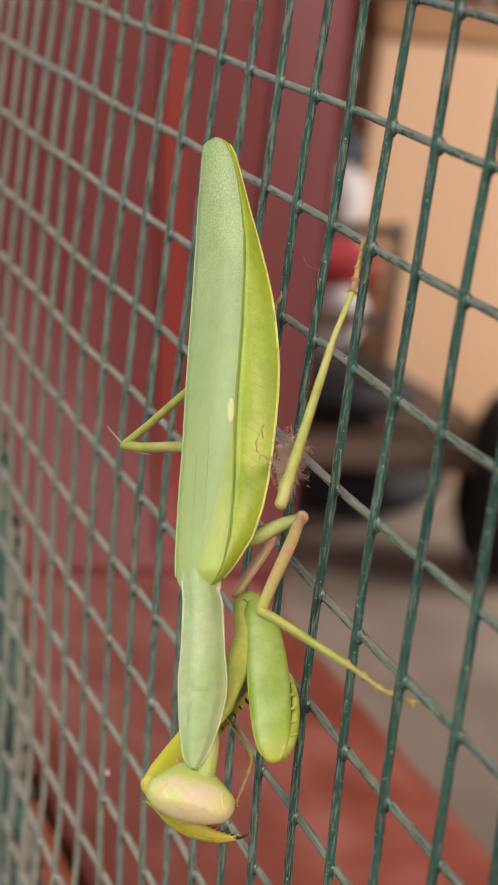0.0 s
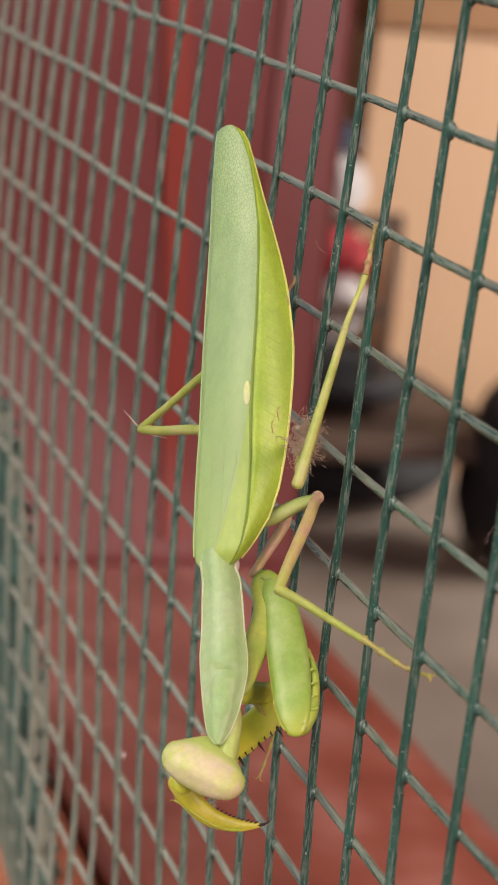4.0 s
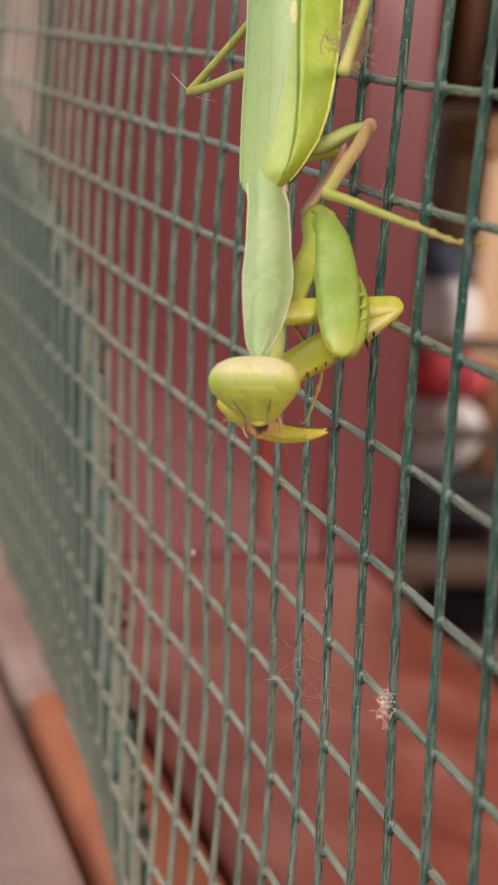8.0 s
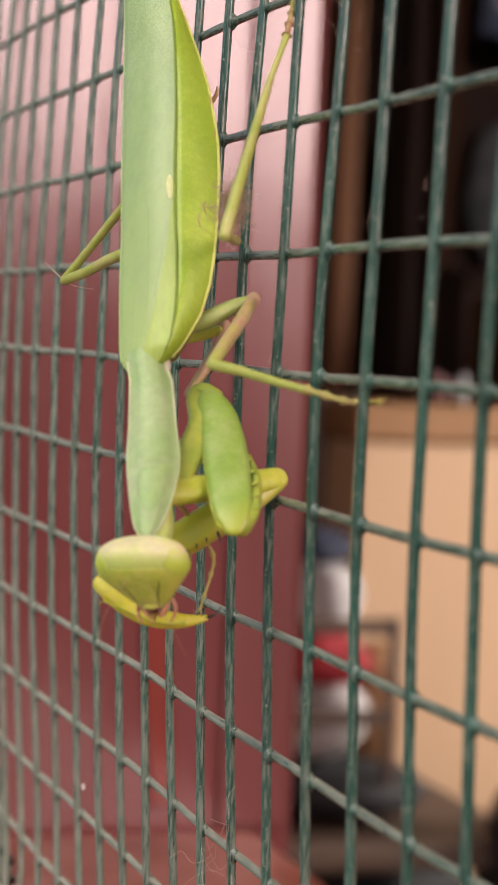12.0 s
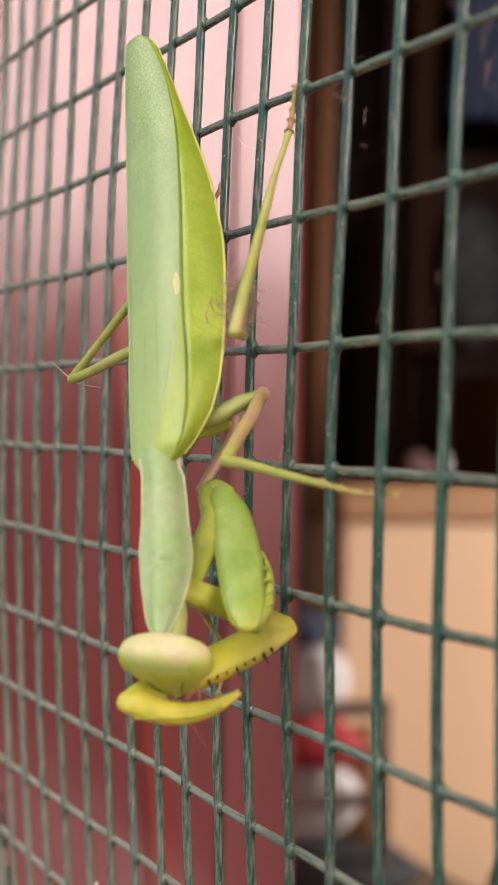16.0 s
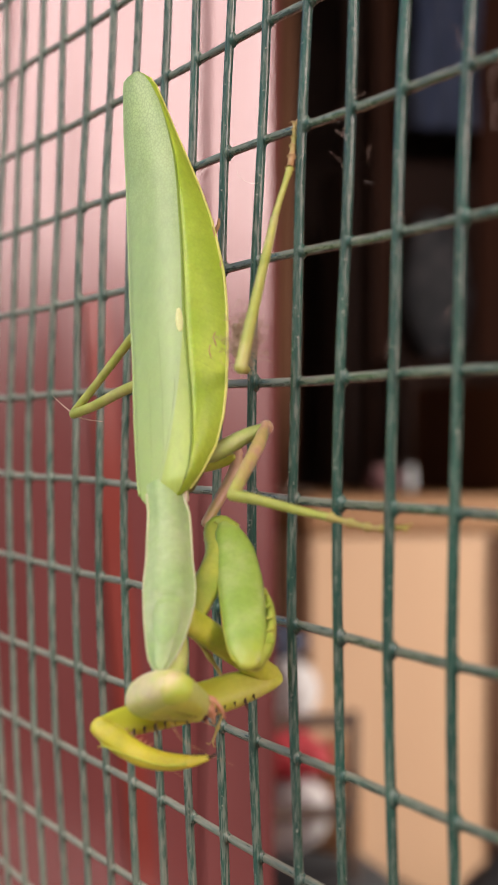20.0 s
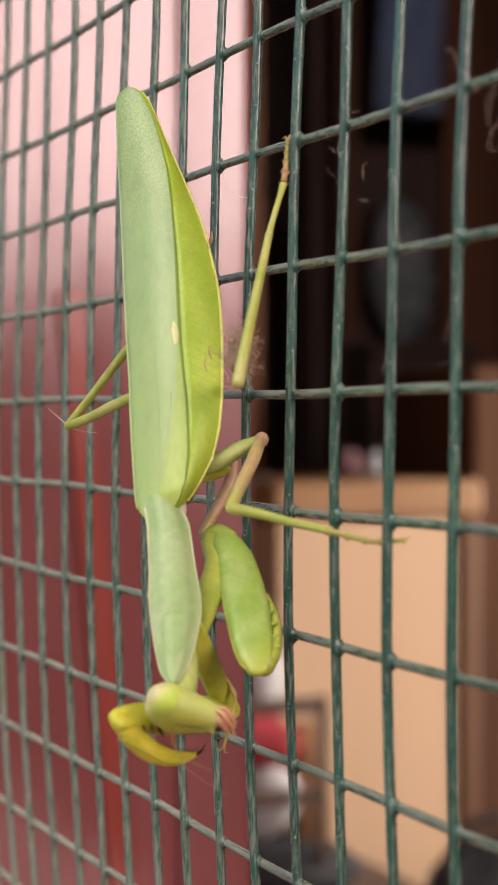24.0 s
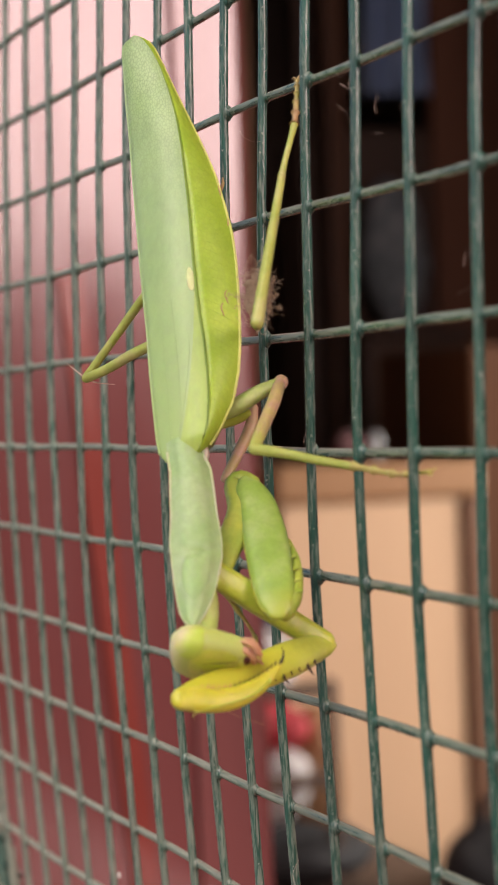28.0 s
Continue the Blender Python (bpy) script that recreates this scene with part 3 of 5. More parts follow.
def corner_depth(x, z):
    dx, dz = x + 100, z + 158
    d = -0.595 * dx - 0.80 * dz
    a = max(0.0, -0.80 * dx + 0.595 * dz)
    return d - (46 + 0.55 * a)


mesh_thing = thing("wire_mesh", "dark green plastic-coated welded wire mesh with dust", "wire mesh", (0, 0, 0))
COLS, ROWS = range(-36, 9), range(-11, 15)
rng = random.Random(7)
for c in COLS:
    x = c * PITCH + COL_SHIFT.get(c, rng.uniform(-0.3, 0.3))
    wob = rng.uniform(0, 6)
    pts = []
    z = 150.0
    while z > -176:
        if corner_depth(x, z) > 0:
            break
        pts.append((MM * (x + 0.12 * math.sin(z * 0.09 + wob)), MM * (sheet_y(x, z) + 0.1 * math.sin(z * 0.13 + wob)), MM * z))
        z -= 4.2
    if len(pts) < 3:
        continue
    bm = tube(bmesh.new(), pts, 0.50 * MM, sides=12)
    for r in ROWS:
        zz = -r * PITCH - ROW_SHIFT.get(r, 0.0)
        if corner_depth(x, zz) > 0 or zz > 148 or zz < -170:
            continue
        k = rng.uniform(0.88, 1.15)
        knot(bm, (MM * x, MM * (sheet_y(x, zz) + 0.22), MM * zz), (0.70 * k * MM, 0.64 * MM, 0.95 * k * MM))
        knot(bm, (MM * x, MM * (sheet_y(x, zz) + 0.5), MM * zz), (1.05 * k * MM, 0.5 * MM, 0.60 * k * MM))
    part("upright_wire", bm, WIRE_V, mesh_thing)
for r in ROWS:
    z = -r * PITCH - ROW_SHIFT.get(r, rng.uniform(-0.3, 0.3))
    wob = rng.uniform(0, 6)
    pts = []
    x = 112.0
    while x > -462:
        if corner_depth(x, z) > 0:
            break
        pts.append((MM * x, MM * (sheet_y(x, z) + 0.72), MM * (z + 0.12 * math.sin(x * 0.1 + wob))))
        x -= 4.2
    if len(pts) > 2:
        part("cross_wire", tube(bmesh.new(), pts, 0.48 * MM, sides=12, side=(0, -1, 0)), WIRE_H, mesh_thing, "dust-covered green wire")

# the bent corner is folded over and rolled up: many more layers of the same wires lie behind its rim
def fold_layer(shift, back, inset):
    """The wires of one folded layer: lists of points, first the uprights, then the cross wires."""
    ups, acrosses = [], []

    def inside(x, z):
        edge = float(np.interp(z, (-158, -130, -105, -80, -65, -40), (-122, -151, -165, -179, -215, -340)))
        return x < edge - inset and corner_depth(x, z) < -1

    for c in range(-36, -2):
        x = c * PITCH + shift
        zs = [150.0 - 4.2 * k for k in range(78)]
        ups.append([(MM * x, MM * (sheet_y(x, z) + back), MM * z) for z in zs if inside(x, z)])
    for r in range(-8, 15):
        z = -r * PITCH + shift
        xs = [112.0 - 4.2 * k for k in range(137)]
        acrosses.append([(MM * x, MM * (sheet_y(x, z) + back + 0.8), MM * z) for x in xs if inside(x, z)])
    return [p for p in ups if len(p) > 2], [p for p in acrosses if len(p) > 2]


for shift, back, inset in ((6.1, 2.0, -6), (3.0, 3.6, 2)):
    for pts in fold_layer(shift, back, inset)[0]:
        part("folded_wire", tube(bmesh.new(), pts, 0.50 * MM, sides=9), WIRE_V, mesh_thing)
for name, pick, mat in (("rolled_edge", 0, WIRE_ROLL), ("rolled_edge", 1, WIRE_ROLL)):
    verts, faces = [], []
    fold = random.Random(21)
    for layer in range(30):
        lists = fold_layer(fold.uniform(0, PITCH), 1.3 + 0.13 * layer, fold.uniform(4, 24))
        for pts in lists[pick]:
            for k, q in enumerate(pts):
                for n in range(6):
                    a = n * math.pi / 3
                    side = (math.cos(a), math.sin(a), 0.0) if pick == 0 else (0.0, math.cos(a), math.sin(a))
                    verts.append([q[i] + 0.58 * MM * side[i] for i in range(3)])
                    if k:
                        b = len(verts) - 1
                        nxt = b + 1 if n < 5 else b - 5
                        faces.append((b - 6, nxt - 6, nxt, b))
    me = bpy.data.meshes.new(name)
    me.from_pydata(verts, [], faces)
    me.materials.append(mat)
    me.shade_smooth()
    roll = new(name, me)
    roll.parent = mesh_thing
    tagged(roll, "dense rolled-up edge of the green mesh", kind="stuff")

# ---------- the room behind: dim furniture and clutter ----------
cab = thing("cabinet", "peach laminated cabinet with brown wooden edge in the dim room", "cabinet", (-3.3, 1.3, SEAT_BASE))
part("body", box(bmesh.new(), (-0.45, -0.105, 0.07), (0.02, 0.223, 0.836), 0.006), PEACH, cab, smooth=False)
# the tan puts the dimness of the cabinet's upper band into the colour
part("top", box(bmesh.new(), (-0.46, -0.115, 0.84), (0.03, 0.27, 0.903), 0.01), TAN, cab, "cabinet top, coloured darker tan for its shaded upper band", smooth=False)
part("corner_post", box(bmesh.new(), (-0.45, 0.227, 0.07), (0.03, 0.265, 0.836), 0.008), BROWN, cab, "brown wooden corner post", smooth=False)
part("side_panel", box(bmesh.new(), (-0.45, 0.274, 0.07), (-0.02, 0.60, 1.10), 0.008), TEAK, cab, "orange-brown wooden side panel", smooth=False)

post = part("door_frame", box(bmesh.new(), (-3.75, 1.262, ROOM_FLOOR), (-3.66, 1.305, 1.58), 0.008), TEAK, None, smooth=False)
tagged(post, "dark brown wooden post of the inner doorway", "door frame", kind="structure")
# invented dark panel that gives the gap left of the cabinet its shadow
gap_shade = thing("dark_board", "dark board added for the shaded gap between chair and cabinet", "board", (-3.45, 1.155, ROOM_FLOOR))
part("panel", box(bmesh.new(), (-0.02, -0.17, 0.0), (0.0, 0.10, 0.84), 0.006), DARKWOOD, gap_shade, smooth=False)

drape = thing("hanging_cloth", "dull blue cloth hanging on a rail in the dark inner room", "cloth", (-4.95, 2.20, SEAT_BASE))
bm = bmesh.new()
loops = []
for k in range(16):
    z = 1.78 + 0.50 * k / 15
    loops.append([Vector((0.03 * math.sin(i * 1.1 + k * 0.2), -0.13 + 0.19 * i / 15, z)) for i in range(16)] + [Vector((-0.03 + 0.03 * math.sin(i * 1.1 + k * 0.2), -0.13 + 0.19 * i / 15, z)) for i in range(15, -1, -1)])
part("cloth", rings(bm, loops), BLUE, drape)
part("rail", box(bmesh.new(), (-0.05, -0.30, 2.28), (-0.01, 0.30, 2.32), 0.004), DARKWOOD, drape, smooth=False)
for sy in (-0.30, 0.27):
    part("rail_post", box(bmesh.new(), (-0.05, sy, 0.07), (-0.01, sy + 0.03, 2.277), 0.004), DARKWOOD, drape, smooth=False)
cupboard = thing("tall_cupboard", "tall dark cupboard with a brown frame in the inner room", "cupboard", (-5.02, 2.28, SEAT_BASE))
part("post", box(bmesh.new(), (0.004, -0.305, 0.07), (0.05, -0.25, 2.3), 0.006), BROWN, cupboard, "brown wooden post", smooth=False)
part("side_board", box(bmesh.new(), (0.004, -0.01, 0.07), (0.04, 0.50, 2.3), 0.006), REDWOOD, cupboard, "orange-brown board", smooth=False)
part("back", box(bmesh.new(), (-0.35, -0.30, 0.07), (0.0, 0.50, 1.70), 0.006), DARKWOOD, cupboard, smooth=False)


def heap(name, label, category, at, size, mat, seed, lumps=9):
    """A soft folded heap of cloth."""
    r = random.Random(seed)
    bm = bmesh.new()
    ball(bm, (0, 0, size[2] * 0.5), (size[0] * 0.5, size[1] * 0.5, size[2] * 0.5), None, 24, 16)
    for v in bm.verts:
        n = noise.noise(Vector(v.co) * (3.0 / max(size)) + Vector((seed, 0, 0)))
        v.co += v.co.normalized() * n * 0.25 * min(size)
        v.co.z = max(0.0, v.co.z)
    ob = part(name, bm, mat, None)
    ob.location = at
    return tagged(ob, label, category)


stool = thing("chair", "brown wooden chair loaded with clothes", "chair", (-2.98, 1.12, SEAT_BASE))
for lx, ly in ((-0.19, -0.17), (0.19, -0.17), (-0.19, 0.17), (0.19, 0.17)):
    part("leg", box(bmesh.new(), (lx - 0.02, ly - 0.02, 0.07), (lx + 0.02, ly + 0.02, 0.24), 0.004), DARKWOOD, stool, smooth=False)
part("seat", box(bmesh.new(), (-0.22, -0.20, 0.24), (0.22, 0.20, 0.28), 0.01), DARKWOOD, stool, smooth=False)
for ly in (-0.19, -0.02):
    part("back_post", box(bmesh.new(), (0.12, ly, 0.284), (0.14, ly + 0.015, 0.60), 0.004), DARKWOOD, stool, smooth=False)
for pz in (0.44, 0.575):
    part("back_rail", box(bmesh.new(), (0.122, -0.166, pz), (0.143, -0.022, pz + 0.022), 0.004), DARKWOOD, stool, smooth=False)
heap("folded_cloth", "grey-white folded cloth on the chair", "cloth", (-2.98, 1.03, SEAT_BASE + 0.37), (0.24, 0.155, 0.115), WHITE, 3)
heap("black_cloth", "black cloth folded on the chair seat", "cloth", (-2.98, 1.07, SEAT_BASE + 0.282), (0.3, 0.28, 0.09), BLACK, 4)
heap("red_cloth", "crimson folded cloth in the pile", "cloth", (-2.98, 1.03, SEAT_BASE + 0.48), (0.22, 0.15, 0.085), CRIMSON, 5)
heap("white_cloth", "grey-white cloth on top of the pile", "cloth", (-2.98, 1.025, SEAT_BASE + 0.565), (0.20, 0.13, 0.105), WHITE, 6)
heap("brown_cloth", "small brown folded cloth beside the pile", "cloth", (-3.0, 1.13, SEAT_BASE + 0.282), (0.12, 0.09, 0.26), TAN, 15)
heap("navy_cloth", "navy cloth crowning the pile", "cloth", (-3.0, 1.03, SEAT_BASE + 0.662), (0.14, 0.10, 0.055), NAVY, 8)
heap("crumpled_paper", "small crumpled grey paper on the cabinet top", "paper", (-3.31, 1.383, SEAT_BASE + 0.905), (0.028, 0.028, 0.05), GREY_DIM, 11)
heap("pink_cloth", "small dull pink cloth bundle on the cabinet top", "cloth", (-3.31, 1.335, SEAT_BASE + 0.905), (0.05, 0.05, 0.05), PINK, 12)


trunk = thing("trunk", "low dark wooden trunk in the inner room", "trunk", (-4.86, 2.13, ROOM_FLOOR))
part("body", box(bmesh.new(), (-0.10, -0.15, 0.0), (0.10, 0.13, 1.09), 0.01), DARKWOOD, trunk, smooth=False)
part("lid", box(bmesh.new(), (-0.105, -0.155, 1.094), (0.105, 0.135, 1.12), 0.006), DARKWOOD, trunk, smooth=False)
heap("grey_sack", "slumped grey-blue cloth sack on the dark trunk", "cloth", (-4.86, 2.10, ROOM_FLOOR + 1.12), (0.17, 0.17, 0.36), GREY_BLUE, 14)


def bag(at, size, seed):
    ob = heap("black_bag", "slumped black cloth bag on the floor", "bag", at, size, BLACK, seed)
    w, h = size[1] * 0.22, size[2]
    part("handle", limb_tube(bmesh.new(), [(0, -w, h * 0.93), (0.01, -w * 0.6, h * 1.12), (0.01, w * 0.6, h * 1.12), (0, w, h * 0.93)], [0.008] * 4, sides=7), BLACK, ob)
    return ob


bag((-2.80, 1.36, ROOM_FLOOR), (0.26, 0.24, 0.30), 9)
bag((-3.15, 1.19, ROOM_FLOOR), (0.3, 0.34, 0.14), 10)

# ---------- mantis ----------
mantis = thing("praying_mantis", "large green praying mantis head down on wire mesh, grooming", "mantis", (0, 0, 0))
TIP, JOIN, FRONT = Vector((-20.9, -10.7, 7.5)), Vector((-2.2, -12.8, -37.2)), Vector((9.0, -15.0, -53.3))
W_A, W_R, W_T = Vector((0.3856, -0.0433, -0.9217)), Vector((0.2669, 0.9614, 0.0665)), Vector((0.8832, -0.2716, 0.3823))
P_A, P_R, P_T = Vector((0.5675, -0.1115, -0.8158)), Vector((0.2673, 0.9621, 0.0545)), Vector((0.7788, -0.249, 0.5758))
# along, dorsal edge, fold, lower edge
WING_ROWS = ((0.0, -0.5, 0.1, 0.5), (0.2, -0.95, 0.55, 1.0), (0.6, -1.2, 0.95, 1.5), (1.3, -1.35, 1.4, 2.0), (4.1, -1.45, 2.35, 2.86), (7.6, -1.61, 2.98, 3.87), (11.1, -1.64, 3.39, 4.99), (14.5, -1.73, 3.51, 5.99),
             (17.9, -1.83, 3.51, 6.85), (21.2, -1.92, 3.5, 7.35), (24.5, -2.01, 3.39, 7.74), (27.7, -2.1, 3.27, 7.77), (30.9, -2.13, 3.21, 7.63),
             (34.1, -2.16, 3.21, 7.38), (37.2, -2.3, 3.32, 7.07), (40.3, -2.38, 3.26, 6.54), (43.4, -2.41, 3.09, 5.62), (46.4, -2.44, 2.6, 3.93), (48.2, -2.3, 1.9, 2.55), (49.0, -2.0, 1.2, 1.6), (49.5, -1.5, 0.5, 0.7))


def wing_row(s):
    return [float(np.interp(s, [w[0] for w in WING_ROWS], [w[i] for w in WING_ROWS])) for i in (1, 2, 3)]


def wing_point(s, p, q):
    return (TIP + W_A * s + W_R * p + W_T * q) * MM


def wing_height(s, f):
    """Relief of the folded wing: f 0 at the back edge, 1 at the fold, 2 at the lower edge."""
    w = min(1.0, 0.25 + s / 16) * min(1.0, max(0.35, (50.0 - s) / 2.6))
    if f <= 1:
        return w * (-1.5 + 3.1 * math.sin(f * math.pi / 2) ** 0.8)
    g = f - 1
    return w * (1.6 - 0.25 * math.exp(-(g / 0.07) ** 2) - 0.2 * g - 1.5 * g * g)


def wing_panel(lower, upper, steps, thick=0.3, start=0.0):
    stations = [start, start + 0.25, start + 0.6] + [start + 0.6 + (48.9 - start) * (k / 48) for k in range(1, 49)]
    loops = []
    for s in stations:
        l, m, r = wing_row(s)
        top = []
        f0, f1 = lower(s), upper(s)
        for k in range(steps + 1):
            f = f0 + (f1 - f0) * k / steps
            p = l + (m - l) * f if f <= 1 else m + (r - m) * (f - 1)
            top.append((p, wing_height(s, f)))
        loops.append([wing_point(s, p, q) for p, q in top] + [wing_point(s, p, q - thick) for p, q in reversed(top)])
    bm = rings(bmesh.new(), loops)
    bmesh.ops.recalc_face_normals(bm, faces=bm.faces)
    return bm


def inner_edge(s):
    return float(np.interp(s, (0, 29.5, 33, 40, 48.2), (0.985, 0.985, 0.93, 0.72, 0.46)))


wing = part("forewing", wing_panel(lambda s: 0.0, inner_edge, 12), WING, mantis, "pale green leaf-like forewing")
part("inner_wing_field", wing_panel(lambda s: inner_edge(s), lambda s: 0.985, 6, 0.26, 30.0), INNER, wing, "brighter green inner wing field")
costal = part("wing_edge_field", wing_panel(lambda s: 1.015, lambda s: 2.0, 10), COSTAL, mantis, "brighter lime green lower wing field")
part("fold_vein", tube(bmesh.new(), [wing_point(s, wing_row(s)[1], wing_height(s, 1.0) - 0.12) for s in np.linspace(2, 47.5, 40)], [MM * r for r in spread([0.10, 0.17, 0.2, 0.16], 40)], sides=6), VEIN, mantis, "darker fold line of the wing")
part("wing_margin", tube(bmesh.new(), [wing_point(s, wing_row(s)[2], wing_height(s, 2.0)) for s in np.linspace(0.6, 48, 44)], [MM * r for r in spread([0.12, 0.15, 0.16, 0.15], 44)], sides=7), RIM, mantis, "pale yellow wing margin")
part("back_margin", tube(bmesh.new(), [wing_point(s, wing_row(s)[0], wing_height(s, 0.0) - 0.15) for s in np.linspace(0.6, 48, 44)], [MM * 0.16] * 44, sides=7), WING, mantis)
spot = bmesh.new()
ball(spot, (0, 0, 0), (0.42 * MM, 0.22 * MM, 1.35 * MM), None, 12, 10)
turn = Matrix((W_R, -W_T, -W_A)).transposed()
bmesh.ops.transform(spot, matrix=Matrix.Translation(wing_point(30.2, 2.75, 1.55)) @ turn.to_4x4(), verts=spot.verts)
part("wing_spot", spot, CREAM, wing, "small cream oval wing spot")

for f, s0 in ((0.28, 34), (0.5, 30), (0.74, 36)):
    part("vein", tube(bmesh.new(), [wing_point(s, wing_row(s)[0] + (wing_row(s)[1] - wing_row(s)[0]) * min(f, inner_edge(s) - 0.05), wing_height(s, min(f, inner_edge(s) - 0.05)) - 0.05) for s in np.linspace(s0, 47.5, 14)], [0.02 * MM] + [0.08 * MM] * 13, sides=6), WING, wing)
br = random.Random(4)
for s0, f in ((31.5, 1.72), (33, 1.6), (14.5, 1.97), (19, 1.98), (23, 1.98)):
    l, m, r = wing_row(s0)
    c = wing_point(s0, m + (r - m) * (f - 1), wing_height(s0, f) + 0.05)
    part("stain", limb_tube(bmesh.new(), [c, c + W_A * 0.5 * MM + W_R * br.uniform(-0.4, 0.1) * MM, c + W_A * 0.9 * MM + W_R * br.uniform(-0.2, 0.2) * MM, c + W_A * 1.5 * MM], [0.05 * MM, 0.1 * MM, 0.09 * MM, 0.04 * MM], sides=6, steps=4), TARSUS, costal, "brown scar on the wing edge")

# fine oblique veins from the fold to the margin
for k in range(44):
    s0 = 3.0 + 1.0 * k
    pts = []
    for n in range(6):
        f = 1.06 + 0.88 * n / 5
        s = min(47.5, s0 + 2.2 * (f - 1) ** 0.8)
        l, m, r = wing_row(s)
        pts.append(wing_point(s, m + (r - m) * (f - 1), wing_height(s, f) - 0.005))
    part("vein", tube(bmesh.new(), pts, [0.02 * MM, 0.03 * MM, 0.03 * MM, 0.028 * MM, 0.02 * MM, 0.01 * MM], sides=5), COSTAL_VEIN, costal)

# belly under the wings
loops = []
for s in np.linspace(10, 47, 24):
    l, m, r = wing_row(s)
    c, h = (l + r) / 2 + 0.3, (r - l) / 2 * 0.86
    loops.append([wing_point(s, c + h * math.cos(k * math.pi / 8), -2.4 + 2.3 * math.sin(k * math.pi / 8)) for k in range(16)])
bm = rings(bmesh.new(), loops)
bmesh.ops.recalc_face_normals(bm, faces=bm.faces)
part("abdomen", bm, ABDOMEN, mantis, "olive-brown belly under the wings")

# shield behind the head
PRO_ROWS = ((-1.2, -1.7, 1.7), (0.15, -1.66, 1.96), (2.2, -1.45, 2.6), (4.2, -1.51, 2.74), (7.5, -1.61, 2.92), (10.6, -1.87, 3.22), (12.6, -1.83, 3.13), (15.0, -1.69, 2.59),
            (16.9, -1.5, 2.05), (18.0, -1.38, 1.6), (19.0, -1.15, 1.05), (19.7, -0.8, 0.6), (20.1, -0.3, 0.2))


def pro_row(s):
    return [float(np.interp(s, [w[0] for w in PRO_ROWS], [w[i] for w in PRO_ROWS])) for i in (1, 2)]


def pro_point(s, p, q):
    return (JOIN + P_A * s + P_R * p + P_T * q) * MM


def shield_height(s, x):
    """Height of the shield's back at x from -1 to 1 across it: a low roof with a rounded ridge and thin spread edges."""
    up = 1.0 + 0.35 * math.exp(-((s - 12) / 3.5) ** 2) - 0.42 * math.exp(-((s - 12.3) / 0.45) ** 2) - 0.15 * math.exp(-((s - 15.2) / 0.9) ** 2)
    up *= min(1.0, 0.35 + (20.1 - s) / 5)
    return up * ((1 - abs(x) ** 2.2) - 0.16 * math.exp(-((abs(x) - 0.78) / 0.14) ** 2))


loops = []
for s in np.linspace(-1.2, 20.1, 44):
    l, r = pro_row(s)
    c, h = (l + r) / 2, (r - l) / 2
    row = []
    for k in range(28):
        a = k * math.pi / 14
        x = math.cos(a)
        y = shield_height(s, x) if k <= 14 else 1.3 * math.sin(a)
        row.append(pro_point(s, c + h * x, y))
    loops.append(row)
bm = rings(bmesh.new(), loops)
bmesh.ops.recalc_face_normals(bm, faces=bm.faces)
shield = part("pronotum", bm, PRONOTUM, mantis, "mint green elongated shield with pale edges")
for side in (0, 1):
    part("rim", tube(bmesh.new(), [pro_point(s, pro_row(s)[side], 0.05) for s in np.linspace(0, 20.0, 36)], [MM * r for r in spread([0.14, 0.12, 0.075, 0.065, 0.065, 0.065], 36)], sides=8), PALE_RIM, shield, "pale pinkish shield edge")
# the front lobe of the shield, a low oval field behind a bowed groove
loops = []
for k in range(15):
    s = 12.75 + 4.9 * k / 14
    l, r = pro_row(s)
    c, h = (l + r) / 2, (r - l) / 2
    half = 0.62 * math.sqrt(max(0.02, 1 - ((s - 14.9) / 2.75) ** 2))
    top = [(x, shield_height(s, x) + 0.02) for x in [half * (n / 6 - 1) for n in range(13)]]
    loops.append([pro_point(s, c + h * x, y) for x, y in top] + [pro_point(s, c + h * x, y - 0.25) for x, y in reversed(top)])
bm = rings(bmesh.new(), loops)
bmesh.ops.recalc_face_normals(bm, faces=bm.faces)
part("front_lobe", bm, LOBE, shield, "greener oval front lobe of the shield")
neck = limb_tube(bmesh.new(), [pro_point(14.0, 0.9, -1.3), pro_point(17.0, 1.1, -1.4), pro_point(19.2, 1.0, -1.5), pro_point(21.2, 0.8, -1.4)], [1.3 * MM, 1.45 * MM, 1.35 * MM, 1.2 * MM], sides=18)
part("neck", neck, NECK, shield, "yellow-green soft neck")

# middle legs
V = lambda *p: Vector(p) * MM
leg = limb_tube(bmesh.new(), [V(-7, -9, -33.5), V(-4.6, -6.7, -33.0), V(-4.5, -3.5, -31.4), V(-4.4, -1.4, -30.6)], [1.0 * MM, 0.95 * MM, 0.8 * MM, 0.62 * MM])
mid = part("middle_leg", leg, LEG, mantis, "green thigh of the middle leg")
part("shank", limb_tube(bmesh.new(), [V(-4.6, -1.3, -30.4), V(-1.5, -3.2, -32.4), V(3.2, -6.2, -35.0), V(7.4, -8.7, -37.0)], [0.62 * MM, 0.70 * MM, 0.66 * MM, 0.58 * MM]), SHANK, mid, "pinkish tan leg segment")
part("shin", limb_tube(bmesh.new(), [V(7.4, -8.7, -37.0), V(10.0, -7.0, -37.4), V(14.0, -4.6, -38.2), V(18.0, -2.3, -38.9)], [0.60 * MM, 0.50 * MM, 0.42 * MM, 0.36 * MM]), THIN, mid, "thin yellow-green shin")
part("foot", foot_tube([V(17.6, -2.5, -38.8), V(20.5, -1.2, -39.3), V(23.0, -0.2, -39.6), V(24.5, 0.6, -39.5), V(26.2, 1.4, -39.4)], 0.42 * MM), FOOT, mid, "jointed tan foot gripping the wire")
